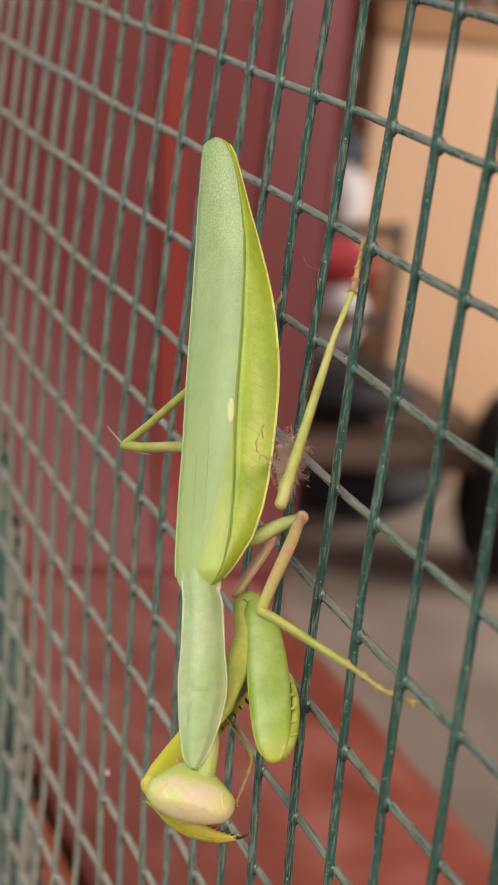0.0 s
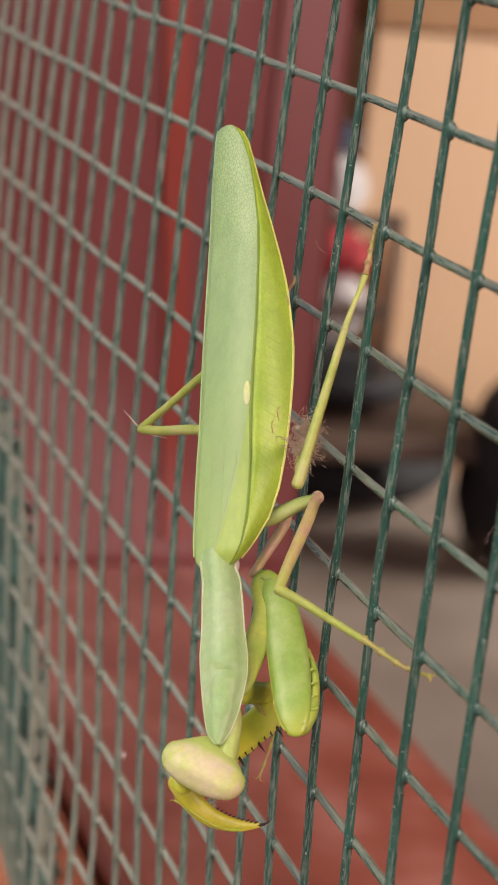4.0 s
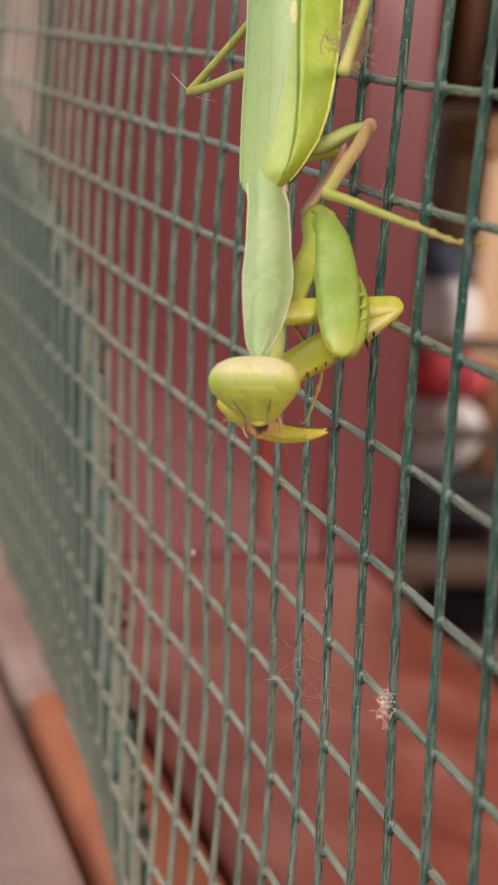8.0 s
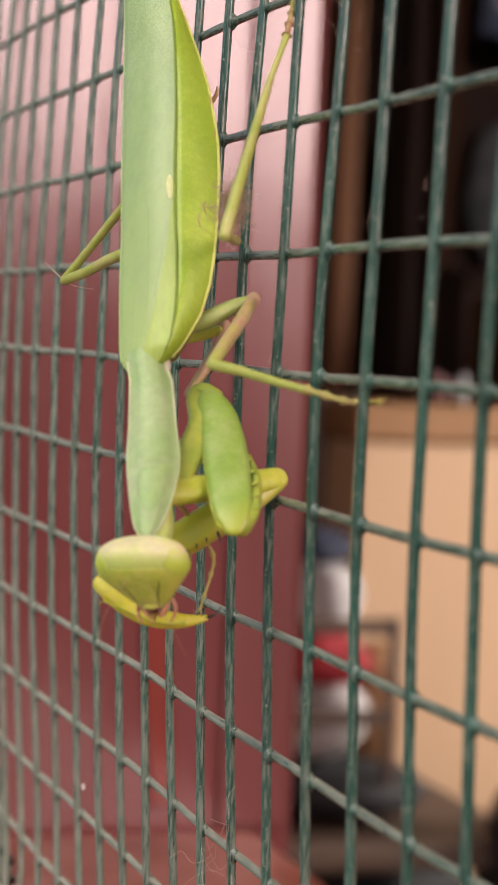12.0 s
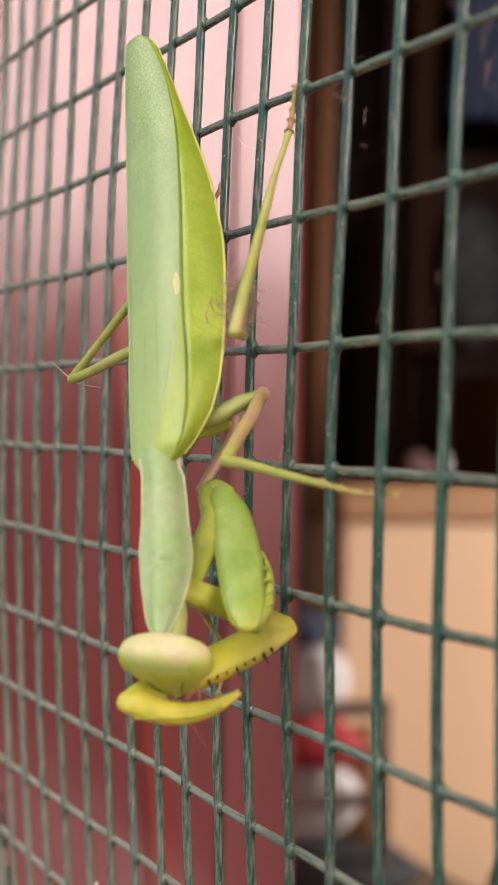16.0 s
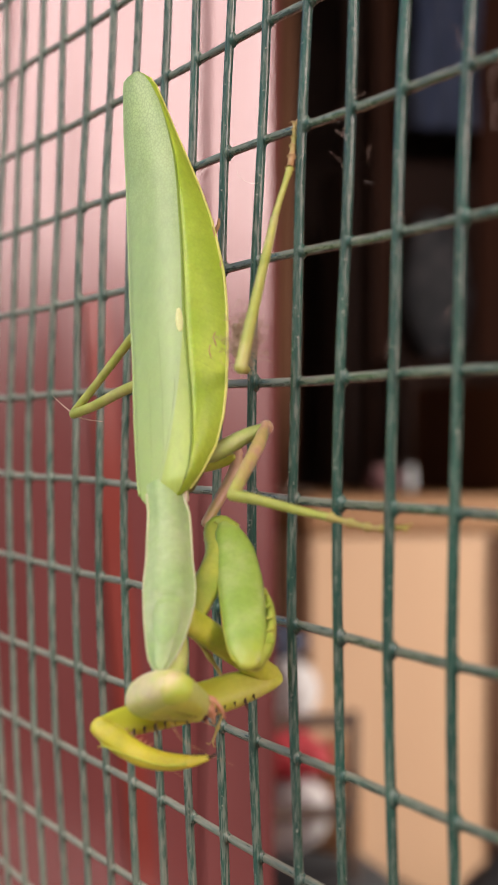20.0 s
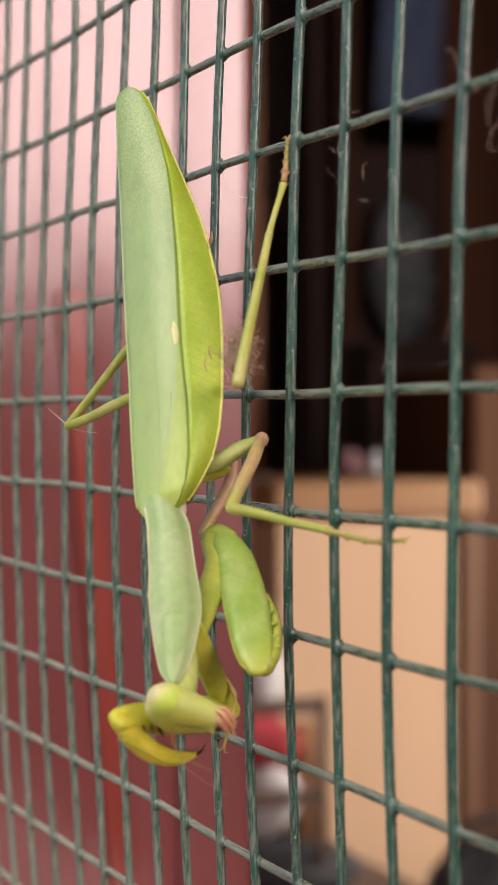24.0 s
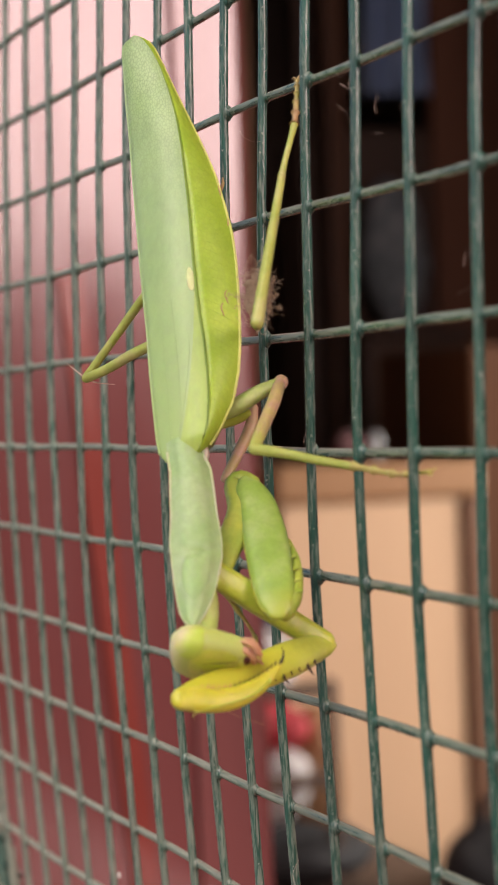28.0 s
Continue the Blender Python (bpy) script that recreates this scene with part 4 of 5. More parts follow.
part("knee", ball(bmesh.new(), V(-4.55, -1.25, -30.5), (0.74 * MM, 0.74 * MM, 0.78 * MM), None, 16, 12), PINKISH, mid, "pinkish rounded knee")
rod = limb_tube(bmesh.new(), [V(-9.0, -2.8, -33.0), V(-9.0, -3.2, -35.1), V(-8.0, -5.0, -37.7), V(-7.0, -6.9, -40.3)], [0.55 * MM, 0.68 * MM, 0.6 * MM, 0.5 * MM])
rodp = part("inner_leg", rod, PINKISH, mantis, "pinkish leg segment behind the foreleg")
part("joint", limb_tube(bmesh.new(), [V(-11.5, -6.2, -34.6), V(-10.2, -4.6, -34.2), V(-9.0, -3.2, -33.6)], [0.7 * MM, 0.6 * MM, 0.5 * MM]), OLIVE, rodp)

# soft skin between shield and wing
part("waist_skin", limb_tube(bmesh.new(), [V(-2.3, -10.9, -36.5), V(-1.9, -10.7, -37.0), V(-1.4, -10.7, -37.6), V(-0.9, -11.0, -38.2)], [0.2 * MM, 0.4 * MM, 0.36 * MM, 0.16 * MM]), MEMBRANE, mantis, "pinkish white soft skin at the wing base")

# hind leg
hind = part("hind_leg", limb_tube(bmesh.new(), [V(-9, -2.0, -24.5), V(-2, -4.6, -24.6), V(4.8, -7.0, -24.7), V(9.2, -8.5, -24.7)], [0.5 * MM, 0.48 * MM, 0.46 * MM, 0.44 * MM]), THIN, mantis, "yellow-green hind thigh seen end on")
part("shin", limb_tube(bmesh.new(), [V(9.4, -8.6, -24.9), V(7.9, -7.3, -21.2), V(5.3, -5.2, -15.8), V(2.6, -3.1, -10.6), V(2.35, -2.9, -10.0)], [0.66 * MM, 0.58 * MM, 0.50 * MM, 0.40 * MM, 0.44 * MM]), THIN, hind, "slender yellow-green shin")
instep = part("instep", limb_tube(bmesh.new(), [V(2.35, -2.9, -10.0), V(1.7, -2.2, -8.3), V(0.9, -1.2, -6.0), V(0.4, -0.6, -4.6)], [0.36 * MM, 0.30 * MM, 0.30 * MM, 0.38 * MM]), THIN, hind, "slender yellow-brown instep")
part("foot", foot_tube([V(0.4, -0.6, -4.6), V(-0.5, 0.0, -2.6), V(-1.3, 0.45, -1.0), V(-2.0, 0.75, 0.2)], 0.44 * MM), TARSUS, instep, "brown jointed foot hooked on the mesh")

# far leg
far = part("far_leg", limb_tube(bmesh.new(), [V(-17, -9.8, -18.5), V(-20, -11.4, -21.2), V(-23.5, -14.0, -25.6), V(-26.4, -16.0, -29.0)], [0.55 * MM, 0.5 * MM, 0.45 * MM, 0.48 * MM]), THIN, mantis, "yellow-green bent leg beyond the body")
part("shank", limb_tube(bmesh.new(), [V(-26.4, -16.0, -29.1), V(-22.5, -14.6, -28.2), V(-18.0, -13.0, -26.8), V(-13.5, -11.2, -25.6)], [0.55 * MM, 0.56 * MM, 0.6 * MM, 0.6 * MM]), THIN, far, "yellow-green leg segment")
part("spur", limb_tube(bmesh.new(), [V(-26.2, -16.0, -29.3), V(-26.0, -14.6, -29.7), V(-25.6, -13.0, -29.9)], [0.10 * MM, 0.07 * MM, 0.03 * MM], sides=5), HAIR, far)
part("spur", limb_tube(bmesh.new(), [V(-26.6, -16.4, -28.8), V(-27.2, -17.2, -28.0), V(-27.6, -18.0, -27.2)], [0.10 * MM, 0.07 * MM, 0.03 * MM], sides=5), HAIR, far)

part("far_foot", limb_tube(bmesh.new(), [V(-17.2, -3.9, -10.9), V(-16.8, -3.1, -9.8), V(-16.5, -2.7, -8.9), V(-16.4, -2.7, -8.2)], [0.28 * MM, 0.24 * MM, 0.2 * MM, 0.1 * MM]), TARSUS, mantis, "brown foot half hidden behind the wing")

# resting raptorial foreleg
F_TOP, F_BOT, A_BOT = Vector((-3.0, -5.3, -40.2)) - W_R * 0.1, Vector((9.5, -6.5, -52.75)) + W_R * 0.3, Vector((5.0, -11.5, -49.0))
rest = part("foreleg", limb_tube(bmesh.new(), [(A_BOT - W_T * 0.9) * MM, (A_BOT.lerp(F_TOP, 0.3) - W_T * 0.9) * MM, (A_BOT.lerp(F_TOP, 0.65) - W_T * 0.9) * MM + V(-0.3, 0.5, 0.4), (F_TOP + Vector((-0.8, -1.1, -0.2)) - W_T * 0.5) * MM, (F_TOP + Vector((0.1, 0.1, -0.3))) * MM],
             [1.1 * MM, 1.4 * MM, 1.65 * MM, 1.45 * MM, 0.95 * MM], sides=20, flat=0.7, boxy=0.72), UPPER, mantis, "olive green upper segment of the resting foreleg")
f_dir = (F_BOT - F_TOP).normalized()
f_w = (W_R - f_dir * W_R.dot(f_dir)).normalized()
f_pts = [F_TOP + f_dir * 17.8 * k + f_w * w for k, w in ((0, -0.5), (0.06, -0.4), (0.2, 0.0), (0.4, 0.05), (0.6, -0.05), (0.8, -0.25), (0.92, -0.35), (0.97, -0.4))]
thigh = part("thigh", limb_tube(bmesh.new(), [p * MM for p in f_pts], [0.95 * MM, 1.45 * MM, 1.95 * MM, 2.22 * MM, 2.22 * MM, 2.02 * MM, 1.65 * MM, 1.15 * MM], sides=24, flat=0.5, boxy=0.72), FEMUR, rest, "stout leaf-green grasping thigh")
t_pts = [F_BOT + f_dir * a + f_w * w - W_T * 0.45 for a, w in ((-0.7, 0.2), (-2.2, 1.45), (-4.4, 2.3), (-7.0, 2.55), (-9.4, 2.25))]
folded = part("folded_claw", limb_tube(bmesh.new(), [p * MM for p in t_pts], [1.1 * MM, 0.85 * MM, 0.52 * MM, 0.44 * MM, 0.28 * MM], sides=12), UPPER, rest, "folded olive claw with dark-tipped teeth")
# dark tube behind the teeth, colouring in the shade of the gaps
part("spine_bed", limb_tube(bmesh.new(), [(F_BOT + f_dir * a + f_w * w - W_T * 0.9) * MM for a, w in ((-2.0, 1.2), (-4.4, 1.9), (-7.0, 2.1), (-9.2, 1.9))], [0.45 * MM, 0.6 * MM, 0.55 * MM, 0.3 * MM], sides=10), DARK_OLIVE, rest, "dark olive filler for the shaded gap between thigh and claw")
for k in range(5):
    b = F_BOT + f_dir * (-2.6 - 1.5 * k) + f_w * (2.1 + 0.4 * math.sin(0.3 + k * 0.6)) + W_T * 0.25
    e = b - f_w * 0.75 + f_dir * 0.25 + W_T * 0.1
    part("tooth", limb_tube(bmesh.new(), [b * MM, b.lerp(e, 0.5) * MM, e * MM], [0.24 * MM, 0.18 * MM, 0.12 * MM], steps=3, sides=6), UPPER, folded)
    part("tooth_tip", thorn(bmesh.new(), e * MM, (e - f_w * 0.35 + f_dir * 0.25) * MM, 0.15 * MM), SPINE, folded)
for k in range(6):
    b = F_TOP + f_dir * (2.6 + 1.1 * k) + f_w * (1.45 + 0.07 * k)
    part("spine", thorn(bmesh.new(), b * MM, (b + f_w * 0.5 + f_dir * 0.3) * MM, 0.11 * MM), SPINE if k % 2 else OLIVE, rest)
f_half = spread([0.95, 1.45, 1.95, 2.22, 2.22, 2.02, 1.65, 1.15], 8)
part("thigh_edge", limb_tube(bmesh.new(), [(p - f_w * h * 0.97 + W_T * 0.15) * MM for p, h in zip(f_pts[1:], f_half[1:])], [0.10 * MM] * 7, sides=6), OLIVE, thigh, "pale yellow edge of the thigh")

part("tarsus", foot_tube([V(*q) for q in ((1.0, -10.5, -50.1), (1.0, -8.1, -52.9), (1.0, -6.2, -55.8), (1.0, -6.3, -57.8), (1.0, -6.9, -59.9), (1.0, -7.3, -61.2))], 0.30 * MM), FOOT, rest, "thin jointed tan foot hanging loose")

# grooming foreleg: three moving pieces, each built along -z from its joint
COXA_L, FEMUR_L, TIBIA_L = 12.5, 20.0, 10.5
coxa = part("grooming_upper_limb", limb_tube(bmesh.new(), [V(0, 0, 1), V(0, 0, -3), V(0, 0, -7), V(0, 0, -COXA_L)], [1.3 * MM, 1.35 * MM, 1.25 * MM, 1.2 * MM], sides=20, side=(1, 0, 0), flat=0.7, boxy=0.75), OLIVE, mantis, "yellow-green upper segment of the grooming foreleg")
femur = part("grooming_thigh", limb_tube(bmesh.new(), [V(0, 0, 0.3), V(0, 0, -0.8), V(0, 0.15, -5), V(0, 0.2, -10), V(0, 0.1, -15), V(0, 0, -18), V(0, 0, -19.8)], [1.1 * MM, 1.35 * MM, 1.8 * MM, 1.8 * MM, 1.6 * MM, 1.4 * MM, 1.15 * MM], sides=24, side=(1, 0, 0), flat=0.65, boxy=0.75), THIGH_Y, mantis, "yellow spiny grasping thigh")
for k in range(13):
    long = k % 3 == 1
    part("spine", thorn(bmesh.new(), V(0.6, 1.15, -3.2 - 1.18 * k), V(1.1, 3.0 if long else 2.2, -3.8 - 1.18 * k), (0.24 if long else 0.18) * MM), SPINE, femur)
CLAW = ((0.3, 0.1, 1.05), (-1.0, -0.35, 1.22), (-2.6, -1.0, 1.18), (-4.4, -1.4, 1.08), (-6.2, -1.35, 0.95), (-7.9, -0.95, 0.76), (-9.3, -0.35, 0.52), (-10.3, 0.25, 0.3))
tibia = part("grooming_claw", limb_tube(bmesh.new(), [V(0, y, z) for z, y, r in CLAW], [r * MM for z, y, r in CLAW], sides=20, side=(1, 0, 0), flat=0.66, boxy=0.8), YELLOW, mantis, "curved yellow claw with fine teeth")
for k in range(16):
    z = -1.9 - 0.52 * k
    y = float(np.interp(-z, [-c[0] for c in CLAW], [c[1] + 0.86 * c[2] for c in CLAW]))
    part("tooth", thorn(bmesh.new(), V(0.1, y - 0.2, z), V(0.15, y + 0.5, z - 0.45), 0.15 * MM), SPINE if k > 5 else MOUTH, tibia)
part("tarsus", foot_tube([V(0.55, -1.1, -8.6), V(0.75, -1.9, -6.4), V(0.75, -1.95, -3.4), V(0.5, -1.7, -0.6)], 0.19 * MM), OLIVE, tibia, "thin pale foot folded along the claw")
part("claw_tip", limb_tube(bmesh.new(), [V(0, 0.2, -10.2), V(0, 0.6, -10.8), V(0, 1.2, -11.2), V(0, 1.8, -11.3)], [0.24 * MM, 0.17 * MM, 0.10 * MM, 0.03 * MM], sides=6), SPINE, tibia, "dark hooked claw tip")

# head: x across the eyes, -z towards the mouth, -y the face
HEAD_RINGS = ((2.3, 1.6, 0.7), (2.15, 2.6, 1.15), (1.8, 3.35, 1.5), (1.2, 3.9, 1.78), (0.45, 4.22, 1.92), (-0.3, 4.25, 1.92), (-0.95, 4.1, 1.84), (-1.45, 3.8, 1.72), (-1.9, 3.45, 1.62), (-2.5, 2.95, 1.52), (-3.3, 2.3, 1.38), (-4.15, 1.55, 1.12), (-4.75, 0.9, 0.72))
fine = [[float(np.interp(k / 4, range(len(HEAD_RINGS)), [q[i] for q in HEAD_RINGS])) for i in range(3)] for k in range(4 * len(HEAD_RINGS) - 3)]
for _ in range(2):
    fine = fine[:1] + [[(a[i] + 2 * b[i] + c[i]) / 4 for i in range(3)] for a, b, c in zip(fine, fine[1:], fine[2:])] + fine[-1:]


def head_point(z, w, d, a, k=1.0):
    c, q = rounded(a, 0.86)
    return V(w * c * k, d * q * k, z)


bm = rings(bmesh.new(), [[head_point(z, w, d, k * math.pi / 20) for k in range(40)] for z, w, d in fine])
bmesh.ops.recalc_face_normals(bm, faces=bm.faces)
head = part("head", bm, HEADMAT, mantis, "lime triangular head with pale pinkish crown")
for sx in (-1, 1):
    mid_a = 0.0 if sx > 0 else math.pi
    loops = []
    for z, w, d in fine:
        if -1.0 < z < 1.75:
            reach = 0.95 * math.sqrt(max(0.02, 1 - ((z - 0.38) / 1.42) ** 2))
            arc = [mid_a + reach * (k / 8 - 1) for k in range(17)]
            loops.append([head_point(z, w, d, a, 1.03) for a in arc] + [head_point(z, w, d, a, 0.95) for a in reversed(arc)])
    bm = rings(bmesh.new(), loops)
    bmesh.ops.recalc_face_normals(bm, faces=bm.faces)
    part("eye", bm, EYE, head, "smooth pale lime compound eye")
# green skin over the front of the head
loops = []
for z, w, d in fine:
    if -3.9 < z < 0.7:
        reach = float(np.interp(z, (-3.9, -3.0, -0.6, 0.3, 0.7), (0.7, 1.1, 1.05, 0.75, 0.3)))
        arc = [-math.pi / 2 + reach * (k / 10 - 1) for k in range(21)]
        loops.append([head_point(z, w, d, a, 1.014) for a in arc] + [head_point(z, w, d, a, 0.95) for a in reversed(arc)])
bm = rings(bmesh.new(), loops)
bmesh.ops.recalc_face_normals(bm, faces=bm.faces)
part("face", bm, FACE_GREEN, head, "bright yellow-green triangular face")
# the shield of the face: a raised plate between two grooves
plate = bmesh.new()
loops = []
for k in range(13):
    z = -0.9 - 2.6 * k / 12
    half = float(np.interp(k / 12, (0, 0.15, 0.6, 1), (0.35, 0.95, 0.95, 0.6)))
    depth = float(np.interp(z, [q[0] for q in HEAD_RINGS][::-1], [q[2] for q in HEAD_RINGS][::-1]))
    loops.append([V(half * math.cos(a), -depth + 0.12 - 0.17 * math.sin(a), z) for a in [math.pi * n / 8 for n in range(9)]] + [V(-half, -depth + 0.5, z), V(half, -depth + 0.5, z)])
rings(plate, loops)
bmesh.ops.recalc_face_normals(plate, faces=plate.faces)
part("face_plate", plate, YELLOWISH, head, "yellow-green raised face plate")
for sx in (-1, 1):
    part("face_groove", limb_tube(bmesh.new(), [V(sx * 1.9, -1.76, -0.7), V(sx * 1.6, -1.62, -1.6), V(sx * 1.25, -1.48, -2.5), V(sx * 1.0, -1.28, -3.5)], [0.03 * MM, 0.06 * MM, 0.06 * MM, 0.04 * MM], sides=7), DARK_OLIVE, head, "dark groove beside the face plate")
part("mouth_opening", ball(bmesh.new(), V(0.25, -0.95, -4.45), (0.55 * MM, 0.35 * MM, 0.36 * MM), None, 14, 10), DARK_MOUTH, head, "dark red-brown mouth opening")
for sx in (-1, 1):
    part("jaw", limb_tube(bmesh.new(), [V(sx * 0.9, 0.2, -3.5), V(sx * 1.0, -0.3, -4.5), V(sx * 0.6, -0.9, -5.2)], [0.55 * MM, 0.45 * MM, 0.2 * MM], steps=4, sides=7), MOUTH, head, "coral pink jaw")
    part("feeler", limb_tube(bmesh.new(), [V(sx * 1.2, 0.5, -3.6), V(sx * 1.7, 0.2, -4.75), V(sx * 1.75, -0.35, -5.4), V(sx * 1.4, -0.8, -5.9)], [0.2 * MM, 0.2 * MM, 0.17 * MM, 0.1 * MM], steps=4, sides=7), MOUTH, head, "coral pink feeler")
    part("feeler", limb_tube(bmesh.new(), [V(sx * 0.6, 0.9, -3.9), V(sx * 0.8, 0.8, -4.9), V(sx * 0.8, 0.3, -5.4), V(sx * 0.6, -0.1, -5.8)], [0.2 * MM, 0.19 * MM, 0.15 * MM, 0.09 * MM], steps=4, sides=7), MOUTH, head, "coral pink feeler")
hr = random.Random(8)
for k in range(6):
    x = hr.uniform(-1.0, 1.0)
    part("feeler", limb_tube(bmesh.new(), [V(x, hr.uniform(-0.4, 0.7), -4.0), V(x * 1.2, hr.uniform(-0.6, 0.9), -4.8), V(x * 1.2, hr.uniform(-0.9, 0.8), -5.4), V(x, hr.uniform(-1.2, 0.5), -5.8)], [0.2 * MM, 0.17 * MM, 0.13 * MM, 0.06 * MM], steps=3, sides=6), MOUTH, head, "coral pink feeler")
part("upper_lip", ball(bmesh.new(), V(0, -0.9, -3.95), (0.85 * MM, 0.5 * MM, 0.45 * MM), None, 12, 10), YELLOWISH, head, "yellowish upper lip")
part("lower_lip", ball(bmesh.new(), V(0, 0.1, -4.35), (0.95 * MM, 0.75 * MM, 0.7 * MM), None, 12, 10), MOUTH, head, "coral lower lip")
for sx in (-1, 1):
    part("antenna", limb_tube(bmesh.new(), [V(sx * 0.7, -1.5, -0.3), V(sx * 2.2, -4.0, -1.5), V(sx * 3.4, -5.0, -3.6), V(sx * 4.2, -5.6, -6.0)], [0.03 * MM, 0.024 * MM, 0.018 * MM, 0.012 * MM], sides=5), TARSUS, head, "hair-thin tan antenna")

for ob in [head] + list(head.children):
    ob.data.transform(Matrix.Scale(1.06, 4))

# ---------- fibres and debris on the mesh ----------
fluff = thing("debris_tuft", "brown fluffy debris tuft caught behind the hind leg", "debris", (0, 0, 0))
bm = bmesh.new()
rr = random.Random(12)
TUFT = Vector((3.5, -6.3, -21.9))
for k in range(420):
    c = TUFT + Vector([rr.gauss(0, 0.85), rr.gauss(0, 0.7), rr.gauss(0, 1.15)])
    e = c + Vector([rr.gauss(0, 0.6), rr.gauss(0, 0.6), rr.gauss(0, 0.7)])
    limb_tube(bm, [c * MM, (c.lerp(e, 0.5) + Vector([rr.gauss(0, 0.5) for _ in range(3)])) * MM, e * MM], [0.020 * MM, 0.028 * MM, 0.014 * MM], steps=3, sides=4)
for k in range(5):
    c = TUFT + Vector([rr.gauss(0, 0.5), rr.gauss(0, 0.5), rr.gauss(0, 1.3)])
    ball(bm, c * MM, [MM * rr.uniform(0.3, 0.6) for _ in range(3)], None, 7, 5)
part("tuft", bm, FLUFF, fluff)


def fibre(points, r=0.015):
    ob = part("fibre", limb_tube(bmesh.new(), [V(*p) for p in points], [r * MM] * 4, sides=4), HAIR, None)
    return tagged(ob, "fine pale fibre snagged on the wire mesh", "fibre", "fibres on the mesh")


fr = random.Random(5)
for k in range(26):
    col, z = fr.choice((-1, 0, 1, 2, 3, 4)), fr.uniform(-45, 40)
    p = Vector((col * PITCH + fr.uniform(-0.4, 0.4), 0.0, z))
    p.y = sheet_y(p.x, z) - 0.3
    pts, d = [p], Vector((fr.gauss(0, 1), fr.uniform(-0.9, 0.1), fr.gauss(0, 1))).normalized()
    for j in range(3):
        d = (d + Vector((fr.gauss(0, 0.5), fr.gauss(0, 0.3), fr.gauss(0, 0.5)))).normalized()
        pts.append(pts[-1] + d * fr.uniform(0.5, 1.3))
    fibre(pts, 0.009)
for cx, cz, n, spreadness in ((-15, -88, 8, 6), (-13, -96, 8, 7), (15, -88, 3, 2.5), (46, -6, 5, 6), (20, -7, 2, 2), (14, -4, 2, 2)):
    for k in range(n):
        p = Vector((cx + fr.gauss(0, spreadness * 0.4), 0.3, cz + fr.gauss(0, spreadness * 0.5)))
        pts = [p]
        d = Vector((fr.gauss(0, 1), fr.uniform(-0.7, 0.2), fr.gauss(0, 1))).normalized()
        for j in range(4):
            d = (d + Vector((fr.gauss(0, 0.6), fr.gauss(0, 0.3), fr.gauss(0, 0.6)))).normalized()
            pts.append(pts[-1] + d * spreadness * 0.28)
        fibre(pts)

clump = thing("lint_clump", "small pale pinkish lint clump caught on a wire crossing", "debris", (0, 0, 0))
bm = bmesh.new()
for k in range(5):
    c = Vector((15.6 + rr.gauss(0, 0.3), -0.4 + rr.gauss(0, 0.2), -87.4 + rr.gauss(0, 0.6)))
    ball(bm, c * MM, [MM * rr.uniform(0.15, 0.38) for _ in range(3)], None, 8, 6)
for k in range(40):
    c = Vector((15.6 + rr.gauss(0, 0.35), -0.4 + rr.gauss(0, 0.25), -87.4 + rr.gauss(0, 0.7)))
    e = c + Vector([rr.gauss(0, 0.45) for _ in range(3)])
    limb_tube(bm, [c * MM, (c.lerp(e, 0.5) + Vector([rr.gauss(0, 0.25) for _ in range(3)])) * MM, e * MM], [0.03 * MM, 0.05 * MM, 0.02 * MM], steps=3, sides=4)
part("lint", bm, HAIR, clump)
speck = part("white_speck", ball(bmesh.new(), (0, 0, 0), (0.25 * MM, 0.25 * MM, 0.5 * MM), None, 10, 8), CREAM_DIRT, None)
speck.location = V(-90.5, 3.4, -98.1)
tagged(speck, "small white speck of dirt stuck on the wire", "dirt")

